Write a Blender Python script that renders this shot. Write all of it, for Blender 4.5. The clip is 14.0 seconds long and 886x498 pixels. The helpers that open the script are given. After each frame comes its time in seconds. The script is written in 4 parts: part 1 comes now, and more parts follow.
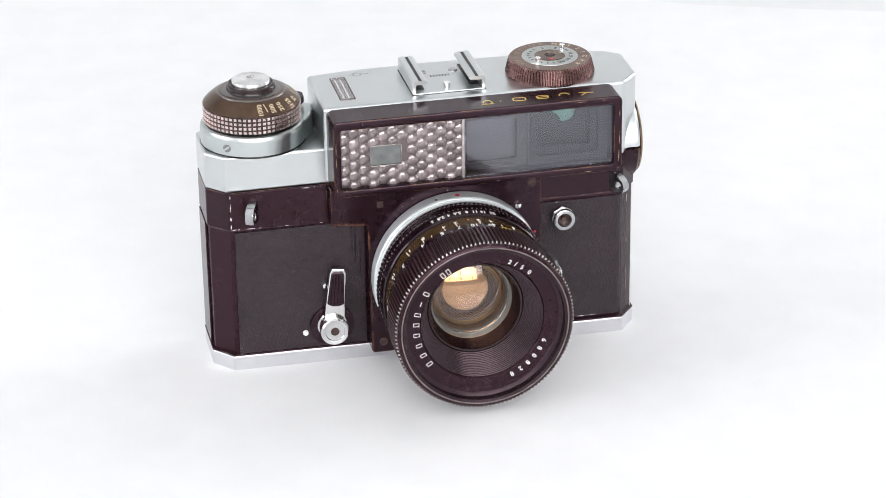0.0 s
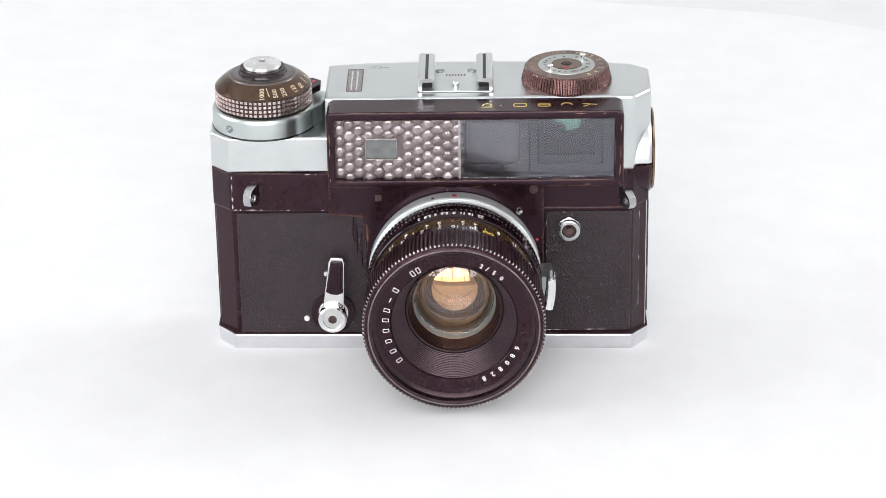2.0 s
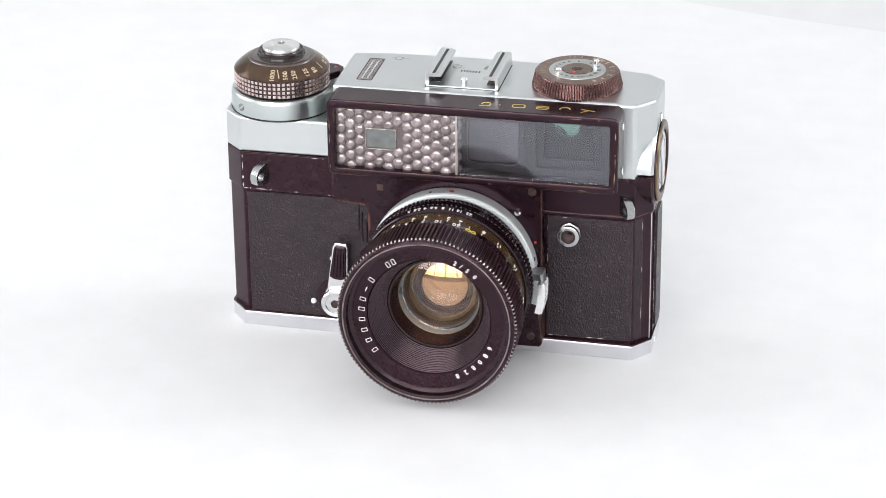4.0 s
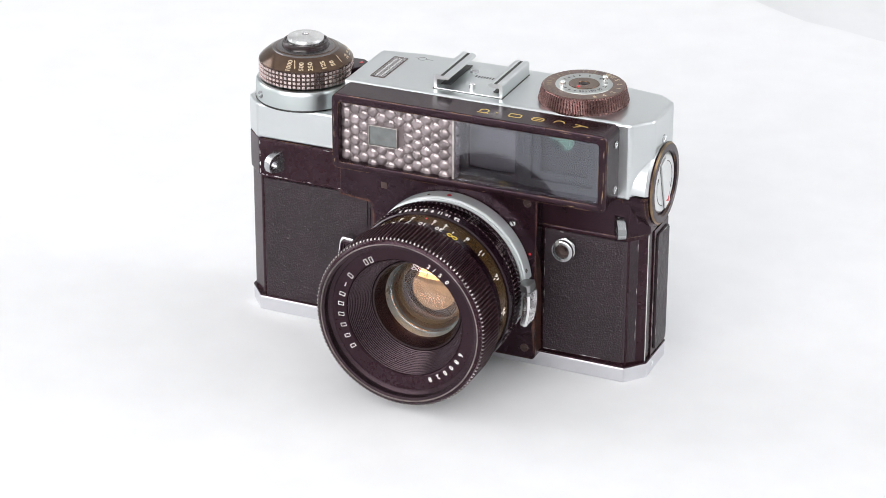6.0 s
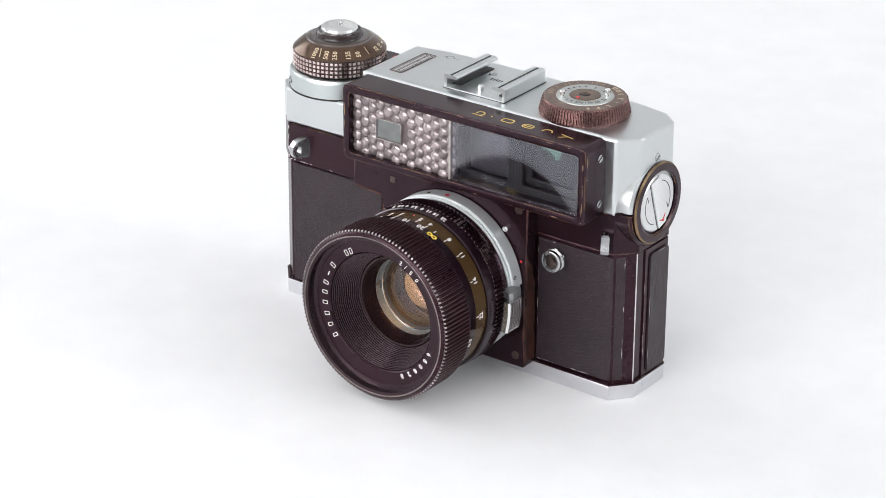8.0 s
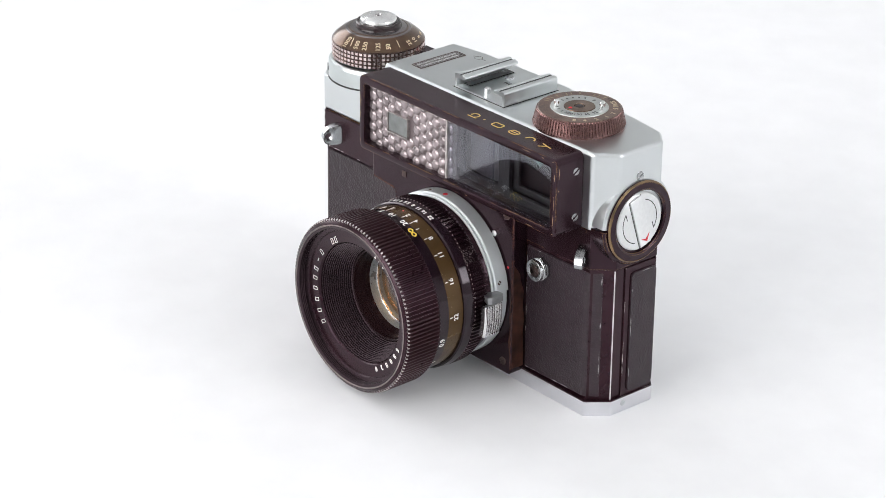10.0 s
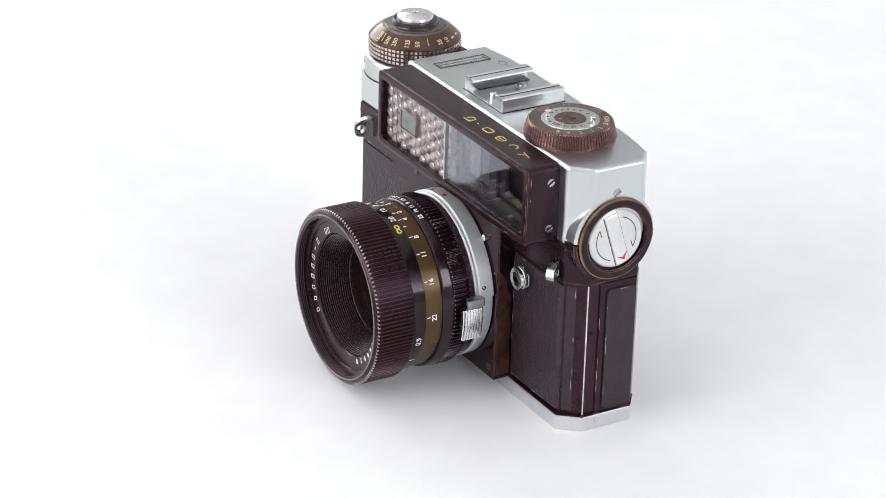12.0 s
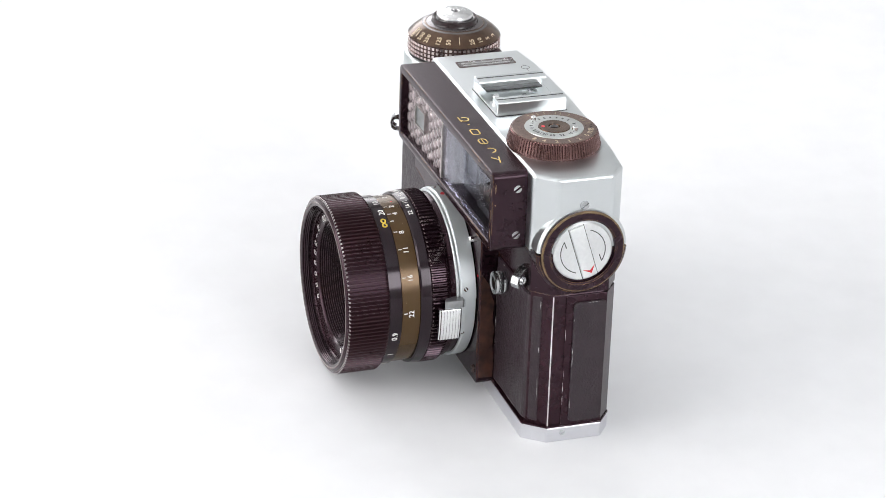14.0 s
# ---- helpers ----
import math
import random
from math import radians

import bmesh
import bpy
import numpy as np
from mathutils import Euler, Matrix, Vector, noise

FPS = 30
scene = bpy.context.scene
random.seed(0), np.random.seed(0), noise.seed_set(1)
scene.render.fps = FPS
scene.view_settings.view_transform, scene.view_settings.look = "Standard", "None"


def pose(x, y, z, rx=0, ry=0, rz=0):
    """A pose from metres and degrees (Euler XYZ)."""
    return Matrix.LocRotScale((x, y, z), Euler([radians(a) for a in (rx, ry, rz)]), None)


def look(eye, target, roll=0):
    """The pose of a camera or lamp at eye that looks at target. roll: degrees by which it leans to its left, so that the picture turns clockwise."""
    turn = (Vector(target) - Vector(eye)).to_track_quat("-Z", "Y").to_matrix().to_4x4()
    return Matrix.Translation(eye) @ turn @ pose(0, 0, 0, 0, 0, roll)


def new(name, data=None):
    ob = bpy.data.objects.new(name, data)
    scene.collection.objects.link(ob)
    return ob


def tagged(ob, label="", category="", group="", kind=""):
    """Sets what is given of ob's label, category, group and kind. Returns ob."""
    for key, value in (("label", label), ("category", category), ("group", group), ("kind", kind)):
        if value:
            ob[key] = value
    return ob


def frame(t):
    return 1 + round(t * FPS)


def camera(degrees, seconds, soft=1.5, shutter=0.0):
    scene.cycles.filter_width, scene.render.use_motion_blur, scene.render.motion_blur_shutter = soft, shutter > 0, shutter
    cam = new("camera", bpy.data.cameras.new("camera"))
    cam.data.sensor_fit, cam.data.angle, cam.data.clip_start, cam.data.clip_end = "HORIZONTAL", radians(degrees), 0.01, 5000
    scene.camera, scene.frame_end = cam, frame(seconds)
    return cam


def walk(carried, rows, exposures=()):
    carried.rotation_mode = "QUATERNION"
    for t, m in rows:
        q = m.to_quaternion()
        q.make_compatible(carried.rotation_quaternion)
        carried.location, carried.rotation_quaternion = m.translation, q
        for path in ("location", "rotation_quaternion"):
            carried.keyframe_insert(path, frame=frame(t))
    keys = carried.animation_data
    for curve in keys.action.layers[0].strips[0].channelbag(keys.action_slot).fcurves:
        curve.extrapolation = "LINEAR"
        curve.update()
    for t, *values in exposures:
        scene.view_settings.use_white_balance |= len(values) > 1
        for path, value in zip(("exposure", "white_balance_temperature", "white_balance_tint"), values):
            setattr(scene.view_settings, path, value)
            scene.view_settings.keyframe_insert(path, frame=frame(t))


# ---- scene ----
cam = camera(17.98, 14.0, 0.5)
PATH = [
    (0, (-0.1837, -0.8647, 0.4377), (0.0126, 0.0225, 0.0203), -0.29),
    (0.5, (-0.1349, -0.8743, 0.4385), (0.0100, 0.0225, 0.0203), -0.21),
    (1, (-0.0819, -0.8811, 0.4390), (0.0072, 0.0227, 0.0203), -0.37),
    (1.5, (-0.0328, -0.8841, 0.4397), (0.0050, 0.0229, 0.0201), -0.43),
    (2, (0.0146, -0.8859, 0.4380), (0.0027, 0.0226, 0.0204), -0.37),
    (2.5, (0.0618, -0.8841, 0.4371), (0.0004, 0.0228, 0.0202), -0.37),
    (3, (0.1071, -0.8804, 0.4364), (-0.0019, 0.0224, 0.0202), -0.34),
    (5.5, (0.3000, -0.8323, 0.4415), (-0.0109, 0.0194, 0.0198), 0.54),
    (6, (0.3429, -0.8160, 0.4396), (-0.0132, 0.0188, 0.0198), 0.69),
    (6.5, (0.3857, -0.7962, 0.4415), (-0.0150, 0.0172, 0.0198), 0.75),
    (7, (0.4289, -0.7722, 0.4411), (-0.0178, 0.0168, 0.0194), 0.70),
    (7.5, (0.4703, -0.7483, 0.4401), (-0.0197, 0.0152, 0.0196), 0.90),
    (8, (0.5094, -0.7206, 0.4399), (-0.0222, 0.0145, 0.0192), 0.87),
    (10.5, (0.6769, -0.5593, 0.4472), (-0.0293, 0.0047, 0.0192), 1.50),
    (11, (0.7007, -0.5296, 0.4481), (-0.0296, 0.0026, 0.0198), 1.85),
    (11.5, (0.7235, -0.4946, 0.4501), (-0.0308, 0.0009, 0.0195), 1.81),
    (12, (0.7436, -0.4621, 0.4513), (-0.0316, -0.0009, 0.0198), 1.90),
    (12.5, (0.7643, -0.4264, 0.4525), (-0.0316, -0.0030, 0.0199), 2.00),
    (13, (0.7830, -0.3865, 0.4517), (-0.0337, -0.0045, 0.0193), 2.08),
    (13.5, (0.8013, -0.3435, 0.4542), (-0.0341, -0.0070, 0.0195), 2.11),
    (14, (0.8160, -0.3017, 0.4553), (-0.0349, -0.0089, 0.0192), 2.07),
]
walk(cam, [(t, look(eye, target, roll)) for t, eye, target, roll in PATH], [(0, 0.02, 6500, 12.5), (14, 0.02, 6500, 12.5)])

# ---- light: one bright room with two windows and an added fill lamp, a white sheet on a table ----
world = bpy.data.worlds.new("world")
scene.world = world
world.use_nodes = True
sky = world.node_tree.nodes.new("ShaderNodeTexSky")
sky.sky_type = "NISHITA"
sky.sun_disc = False
sky.sun_elevation, sky.sun_rotation = radians(40), radians(160)
world.node_tree.links.new(sky.outputs[0], world.node_tree.nodes["Background"].inputs[0])
world.node_tree.nodes["Background"].inputs[1].default_value = 0.1
scene.view_settings.exposure = -0.06


def window_lamp(name, m, w, h, power, colour):
    d = bpy.data.lights.new(name, "AREA")
    d.shape, d.size, d.size_y, d.energy, d.color = "RECTANGLE", w, h, power, colour
    ob = new(name, d)
    ob.matrix_world = m
    return ob


window_lamp("room_light", look((-0.3, -2.36, 0.95), (-0.3, 0, 0.95)), 2.6, 1.4, 65, (1.0, 0.985, 0.97))
# added fill from the left, not one of the two windows
window_lamp("room_light", look((-2.16, -0.2, 0.95), (0, -0.2, 0.95)), 1.6, 1.3, 26, (0.97, 0.985, 1.0))
window_lamp("room_light", look((2.16, 0.6, 0.98), (0, 0.6, 0.98)), 1.0, 0.95, 22, (0.97, 0.985, 1.0))


# ---- materials ----
def material(name, colour, rough=0.5, metal=0.0, vary=0.15, grain=400.0, bump=0.0, bump_scale=2000.0, spec=0.5, wear=None, wear_width=0.0005, wear_cut=0.5, scratch=0.0, coat=0.0, sheen=None, rvar=1.0):
    """A surface with blotches at two scales, fine relief and, if asked, edges rubbed through to another colour."""
    m = bpy.data.materials.new(name)
    m.use_nodes = True
    n, l = m.node_tree.nodes, m.node_tree.links
    b = n["Principled BSDF"]
    co = n.new("ShaderNodeTexCoord")
    b.inputs["Metallic"].default_value = metal
    b.inputs["Specular IOR Level"].default_value = spec
    b.inputs["Coat Weight"].default_value = coat
    if sheen:
        b.inputs["Specular Tint"].default_value = (*sheen, 1)
    b.inputs["Coat Roughness"].default_value = 0.15

    def noise_at(scale, detail=4.0):
        t = n.new("ShaderNodeTexNoise")
        t.inputs["Scale"].default_value, t.inputs["Detail"].default_value = scale, detail
        l.new(co.outputs["Object"], t.inputs["Vector"])
        return t.outputs["Fac"]

    def ramp(src, a, c, lo, hi):
        r = n.new("ShaderNodeMapRange")
        r.inputs["From Min"].default_value, r.inputs["From Max"].default_value = a, c
        r.inputs["To Min"].default_value, r.inputs["To Max"].default_value = lo, hi
        l.new(src, r.inputs["Value"])
        return r.outputs["Result"]

    def mix(fac, a, c):
        x = n.new("ShaderNodeMix")
        x.data_type = "RGBA"
        l.new(fac, x.inputs["Factor"])
        for value, key in ((a, "A"), (c, "B")):
            socket = [s for s in x.inputs if s.name == key and s.type == "RGBA"][0]
            if isinstance(value, tuple):
                socket.default_value = (*value, 1)
            else:
                l.new(value, socket)
        return [s for s in x.outputs if s.type == "RGBA"][0]

    big, fine = noise_at(60.0), noise_at(grain, 6.0)
    dark = tuple(c * (1 - vary) for c in colour)
    light = tuple(min(1, c * (1 + vary)) for c in colour)
    both = n.new("ShaderNodeMath")
    both.operation = "MULTIPLY_ADD"
    l.new(fine, both.inputs[0])
    both.inputs[1].default_value = 0.5
    half = n.new("ShaderNodeMath")
    half.operation = "MULTIPLY"
    half.inputs[1].default_value = 0.5
    l.new(big, half.inputs[0])
    l.new(half.outputs[0], both.inputs[2])
    colour_out = mix(ramp(both.outputs[0], 0.35, 0.65, 0, 1), dark, light)
    rough_out = ramp(both.outputs[0], 0.3, 0.7, rough * (1 - 0.15 * rvar), min(1, rough * (1 + 0.2 * rvar)))
    if scratch:
        v = n.new("ShaderNodeTexVoronoi")
        v.inputs["Scale"].default_value = 900
        l.new(co.outputs["Object"], v.inputs["Vector"])
        speck = ramp(v.outputs["Distance"], 0.05, 0.12, 1, 0)
        gate = ramp(noise_at(220.0), 0.62, 0.68, 0, scratch)
        p = n.new("ShaderNodeMath")
        p.operation = "MULTIPLY"
        l.new(speck, p.inputs[0])
        l.new(gate, p.inputs[1])
        colour_out = mix(p.outputs[0], colour_out, (0.4, 0.36, 0.33))
    if wear:
        bev = n.new("ShaderNodeBevel")
        bev.samples = 4
        bev.inputs["Radius"].default_value = wear_width
        geo = n.new("ShaderNodeNewGeometry")
        dot = n.new("ShaderNodeVectorMath")
        dot.operation = "DOT_PRODUCT"
        l.new(bev.outputs[0], dot.inputs[0])
        l.new(geo.outputs["Normal"], dot.inputs[1])
        edge = ramp(dot.outputs["Value"], 0.80, 0.97, 1, 0)
        gate = ramp(noise_at(160.0, 5.0), wear_cut, wear_cut + 0.09, 0, 1)
        p = n.new("ShaderNodeMath")
        p.operation = "MULTIPLY"
        l.new(edge, p.inputs[0])
        l.new(gate, p.inputs[1])
        colour_out = mix(p.outputs[0], colour_out, wear)
    l.new(colour_out, b.inputs["Base Color"])
    l.new(rough_out, b.inputs["Roughness"])
    if bump:
        t = n.new("ShaderNodeBump")
        t.inputs["Strength"].default_value = bump
        t.inputs["Distance"].default_value = 0.0002
        l.new(noise_at(bump_scale, 3.0), t.inputs["Height"])
        l.new(t.outputs[0], b.inputs["Normal"])
    return m


def leather_material(name):
    m = material(name, (0.0225, 0.0135, 0.0178), 0.36, vary=0.3, spec=0.36)
    n, l = m.node_tree.nodes, m.node_tree.links
    co = n.new("ShaderNodeTexCoord")
    v = n.new("ShaderNodeTexVoronoi")
    v.feature = "SMOOTH_F1"
    v.inputs["Scale"].default_value = 1900
    wobble = n.new("ShaderNodeTexNoise")
    wobble.inputs["Scale"].default_value = 1400
    l.new(co.outputs["Object"], v.inputs["Vector"])
    l.new(co.outputs["Object"], wobble.inputs["Vector"])
    add = n.new("ShaderNodeMath")
    l.new(v.outputs["Distance"], add.inputs[0])
    l.new(wobble.outputs["Fac"], add.inputs[1])
    crease = n.new("ShaderNodeTexNoise")
    crease.inputs["Scale"].default_value, crease.inputs["Detail"].default_value = 260, 3
    l.new(co.outputs["Object"], crease.inputs["Vector"])
    more = n.new("ShaderNodeMath")
    more.operation = "MULTIPLY_ADD"
    more.inputs[1].default_value = 2.0
    l.new(crease.outputs["Fac"], more.inputs[0])
    l.new(add.outputs[0], more.inputs[2])
    t = n.new("ShaderNodeBump")
    t.inputs["Strength"].default_value = 0.58
    t.inputs["Distance"].default_value = 0.0004
    l.new(more.outputs[0], t.inputs["Height"])
    l.new(t.outputs[0], n["Principled BSDF"].inputs["Normal"])
    return m


def glass_material(name, tint, gloss, rough=0.02, through_tint=(0.93, 0.95, 0.95), rise=0.35):
    """Thin coated glass: most light passes, some is mirrored in the coating's colour."""
    m = bpy.data.materials.new(name)
    m.use_nodes = True
    n, l = m.node_tree.nodes, m.node_tree.links
    n.remove(n["Principled BSDF"])
    clear = n.new("ShaderNodeBsdfTransparent")
    clear.inputs[0].default_value = (*through_tint, 1)
    shine = n.new("ShaderNodeBsdfGlossy")
    shine.inputs["Color"].default_value = (*tint, 1)
    shine.inputs["Roughness"].default_value = rough
    x = n.new("ShaderNodeMixShader")
    lw = n.new("ShaderNodeLayerWeight")
    lw.inputs["Blend"].default_value = 0.15
    r = n.new("ShaderNodeMapRange")
    r.inputs["To Min"].default_value, r.inputs["To Max"].default_value = gloss, min(1, gloss + rise)
    l.new(lw.outputs["Fresnel"], r.inputs["Value"])
    l.new(r.outputs[0], x.inputs[0])
    l.new(clear.outputs[0], x.inputs[1])
    l.new(shine.outputs[0], x.inputs[2])
    l.new(x.outputs[0], n["Material Output"].inputs[0])
    return m


BRASS = (0.36, 0.22, 0.09)
PLUM = (1.0, 0.70, 0.84)
CHROME = material("satin_chrome", (0.615, 0.642, 0.647), 0.29, 1.0, vary=0.015, grain=150, rvar=0.15)
BASEMETAL = material("polished_base", (0.72, 0.72, 0.75), 0.32, 1.0, vary=0.04, grain=200)
COLLAR = material("pale_satin_chrome", (0.66, 0.70, 0.705), 0.36, 0.5, vary=0.05, grain=150, rvar=0.4)
LUG = material("dull_steel", (0.46, 0.47, 0.48), 0.24, 1.0, vary=0.12, grain=300)
RUBBED = material("rubbed_brown_metal", (0.075, 0.030, 0.020), 0.35, 0.3, vary=0.6, grain=350)
LUGDARK = material("dark_steel", (0.27, 0.275, 0.28), 0.36, 0.8, vary=0.3, grain=300)
BRIGHT = material("bright_chrome", (0.80, 0.80, 0.80), 0.16, 1.0, vary=0.05, grain=700)
BLACK = material("black_enamel", (0.0130, 0.0055, 0.0080), 0.24, vary=0.1, grain=500, bump=0.012, spec=0.34, sheen=PLUM, wear=BRASS, wear_width=0.0005, wear_cut=0.45, scratch=0.12, rvar=0.3)
BLACKPLAIN = material("black_lacquer", (0.0150, 0.0048, 0.0072), 0.22, vary=0.2, grain=500, bump=0.03, spec=0.34, sheen=PLUM, wear=(0.5, 0.47, 0.46), wear_width=0.00025, wear_cut=0.55, scratch=0.25)
ANODISED = material("black_anodised", (0.0130, 0.0055, 0.0080), 0.18, 0.0, vary=0.2, grain=800, spec=0.42, sheen=PLUM, wear=(0.42, 0.39, 0.38), wear_width=0.00018, wear_cut=0.55, scratch=0.25)
INNER = material("matt_black", (0.009, 0.005, 0.0065), 0.42, vary=0.15)
BROWN = material("brown_anodised", (0.15, 0.083, 0.078), 0.26, 0.8, vary=0.08, grain=900)
OLIVE = material("olive_brown_ring", (0.085, 0.047, 0.016), 0.24, 0.45, vary=0.05, grain=900)
LEATHER = leather_material("black_leather")
WHITEPAINT = material("white_paint", (0.78, 0.78, 0.76), 0.5, vary=0.05)
GOLD = material("gold_paint", (0.62, 0.46, 0.12), 0.35, 0.4, vary=0.15)
YELLOW = material("yellow_paint", (0.72, 0.52, 0.06), 0.5, vary=0.1)
RED = material("red_paint", (0.55, 0.02, 0.03), 0.4, vary=0.1)
DARKINK = material("dark_ink", (0.05, 0.05, 0.05), 0.5, vary=0.1)
GLASS = glass_material("window_glass", (0.86, 0.86, 1.0), 0.07, 0.02, (0.93, 0.95, 0.95), 0.1)
FROSTED = glass_material("dull_screen_glass", (0.93, 0.93, 0.98), 0.09, 0.10, (0.86, 0.86, 0.90), 0.30)
COUNTERGLASS = glass_material("counter_glass", (1.0, 0.95, 0.97), 0.07)
AMBER = glass_material("amber_coated_glass", (1.0, 0.52, 0.20), 0.44, 0.02, (0.90, 0.90, 0.90), 0.15)
FRONTGLASS = glass_material("clear_front_glass", (0.95, 0.92, 1.0), 0.06, 0.02, (0.95, 0.95, 0.95), 0.15)
BAFFLE = material("dim_baffle", (0.10, 0.10, 0.105), 0.35, 0.3, vary=0.2, grain=300)
GLOSSRING = material("glossy_black_enamel", (0.009, 0.0035, 0.006), 0.11, vary=0.2, grain=800, spec=0.38, sheen=(1.0, 0.9, 0.96), wear=(0.42, 0.39, 0.38), wear_width=0.00018, wear_cut=0.55, scratch=0.2, rvar=0.6)
MAROON = material("dark_maroon_ring", (0.022, 0.009, 0.011), 0.2, 0.4, vary=0.2, grain=500)
CLEAR = glass_material("clear_coated_glass", (0.9, 0.88, 1.0), 0.12)
GREEN = glass_material("green_coated_glass", (0.45, 0.95, 0.75), 0.34)
SHEET = material("white_sheet", (0.76, 0.768, 0.777), 0.75, vary=0.02, grain=30, spec=0.2)
TABLE = material("pale_table", (0.70, 0.71, 0.72), 0.6, vary=0.03, grain=15)
CELL = material("clear_bubbled_plastic", (0.275, 0.232, 0.238), 0.11, 0.55, vary=0.3, grain=250, spec=0.5, coat=0.25)
vary_nodes, vary_links = CELL.node_tree.nodes, CELL.node_tree.links
info = vary_nodes.new("ShaderNodeObjectInfo")
spread = vary_nodes.new("ShaderNodeMapRange")
spread.inputs["To Min"].default_value, spread.inputs["To Max"].default_value = 0.7, 1.25
vary_links.new(info.outputs["Random"], spread.inputs["Value"])
tint = vary_nodes.new("ShaderNodeVectorMath")
tint.operation = "SCALE"
base_in = vary_nodes["Principled BSDF"].inputs["Base Color"]
vary_links.new(base_in.links[0].from_socket, tint.inputs[0])
vary_links.new(spread.outputs["Result"], tint.inputs["Scale"])
vary_links.new(tint.outputs[0], base_in)
CELLBACK = material("dim_cell_plate", (0.17, 0.135, 0.14), 0.3, 0.4, vary=0.3, grain=300)
CELLEDGE = material("clear_plastic_edge", (0.36, 0.33, 0.32), 0.15, 0.3, vary=0.4, grain=400, spec=0.7)
METERGREY = material("grey_meter_window", (0.14, 0.15, 0.15), 0.35, vary=0.4, grain=250)
GRIP = material("fluted_black", (0.021, 0.0085, 0.0105), 0.30, vary=0.2, grain=800, spec=0.32, sheen=(1.0, 0.70, 0.80), scratch=0.2)
PLATE = material("rubbed_black_enamel", (0.0130, 0.0055, 0.0080), 0.16, vary=0.2, grain=500, bump=0.03, spec=0.34, sheen=PLUM, wear=(0.15, 0.065, 0.04), wear_width=0.0011, wear_cut=0.40, scratch=0.3)
KNURL = material("knurled_brown", (0.64, 0.54, 0.52), 0.20, 0.9, vary=0.25, wear=(0.9, 0.84, 0.82), wear_width=0.0002, wear_cut=0.38)
CONE = material("brown_lacquer", (0.095, 0.055, 0.034), 0.20, 0.7, vary=0.3, grain=300, coat=0.2)
DIALTOP = material("grainy_brown_top", (0.17, 0.11, 0.09), 0.30, 0.75, vary=0.45, grain=1500)
BROWNDARK = material("dark_brown_metal", (0.09, 0.06, 0.055), 0.35, 0.7, vary=0.25)
DISC = material("pale_satin_metal", (0.72, 0.73, 0.73), 0.34, 0.9, vary=0.06, grain=900)
GOLDPALE = material("pale_gold_paint", (0.56, 0.46, 0.32), 0.45, vary=0.25, grain=700)
GREYSCREEN = material("dull_grey_screen", (0.17, 0.168, 0.178), 0.30, 0.85, vary=0.12, grain=90)
GREYBEZEL = material("grey_bezel", (0.012, 0.011, 0.013), 0.5, vary=0.15)
DARKBEZEL = material("dark_bezel", (0.007, 0.0065, 0.008), 0.45, vary=0.15)
NAMERING = material("glossy_black_ring", (0.012, 0.0040, 0.0062), 0.18, vary=0.3, grain=900, spec=0.34, sheen=PLUM, scratch=0.2)
THREAD = material("glossy_thread", (0.040, 0.024, 0.030), 0.22, 0.75, vary=0.25, grain=500)
RIDGED = material("ridged_black", (0.052, 0.034, 0.041), 0.17, 0.7, vary=0.1)
TUBE = material("grey_tube", (0.35, 0.40, 0.42), 0.3, 0.5, vary=0.15)
DISCDULL = material("dull_scale_disc", (0.44, 0.46, 0.45), 0.38, 0.8, vary=0.2, grain=200)
WORN = material("bare_metal_edge", (0.62, 0.60, 0.60), 0.35, 0.6, vary=0.3, grain=300)
TIP = material("rubbed_flute_tip", (0.46, 0.43, 0.43), 0.35, 0.6, vary=0.4, grain=150)
RIMBRASS = material("dull_brass_rim", (0.17, 0.115, 0.06), 0.35, 0.6, vary=0.6, grain=120)
BRASSWEAR = material("bare_brass_edge", (0.36, 0.25, 0.135), 0.32, 0.7, vary=0.4, grain=300)
WORNDARK = material("rubbed_rim", (0.20, 0.17, 0.165), 0.35, 0.6, vary=0.5, grain=200)
HUBGREY = material("grey_hub_plate", (0.16, 0.15, 0.155), 0.24, 0.8, vary=0.1, grain=300)
GLOSSHUB = material("glossy_dark_hub", (0.016, 0.007, 0.008), 0.15, vary=0.1)
# wall tones set how much light bounces; the left is darkened for reflections
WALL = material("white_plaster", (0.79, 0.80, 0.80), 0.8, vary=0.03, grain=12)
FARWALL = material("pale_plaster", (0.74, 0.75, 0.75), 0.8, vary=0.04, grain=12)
BACKWALL = material("dimmed_plaster", (0.60, 0.61, 0.61), 0.8, vary=0.04, grain=12)
WEAK = material("faded_gold", (0.30, 0.24, 0.16), 0.5, vary=0.2)
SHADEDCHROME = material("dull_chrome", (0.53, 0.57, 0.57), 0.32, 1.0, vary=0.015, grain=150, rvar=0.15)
GROOVE = material("dark_groove", (0.03, 0.03, 0.03), 0.35, 0.7, vary=0.2, grain=200)
FLOORMAT = material("grey_floor", (0.35, 0.34, 0.33), 0.6, vary=0.2, grain=10)
TURNEDSTEEL = material("turned_steel", (0.78, 0.78, 0.78), 0.24, 1.0, vary=0.08, grain=700)
TURNEDBLACK = material("turned_black", (0.015, 0.0046, 0.0070), 0.24, vary=0.25, grain=800, spec=0.36, sheen=PLUM, wear=(0.42, 0.39, 0.38), wear_width=0.00018, wear_cut=0.52, scratch=0.3)


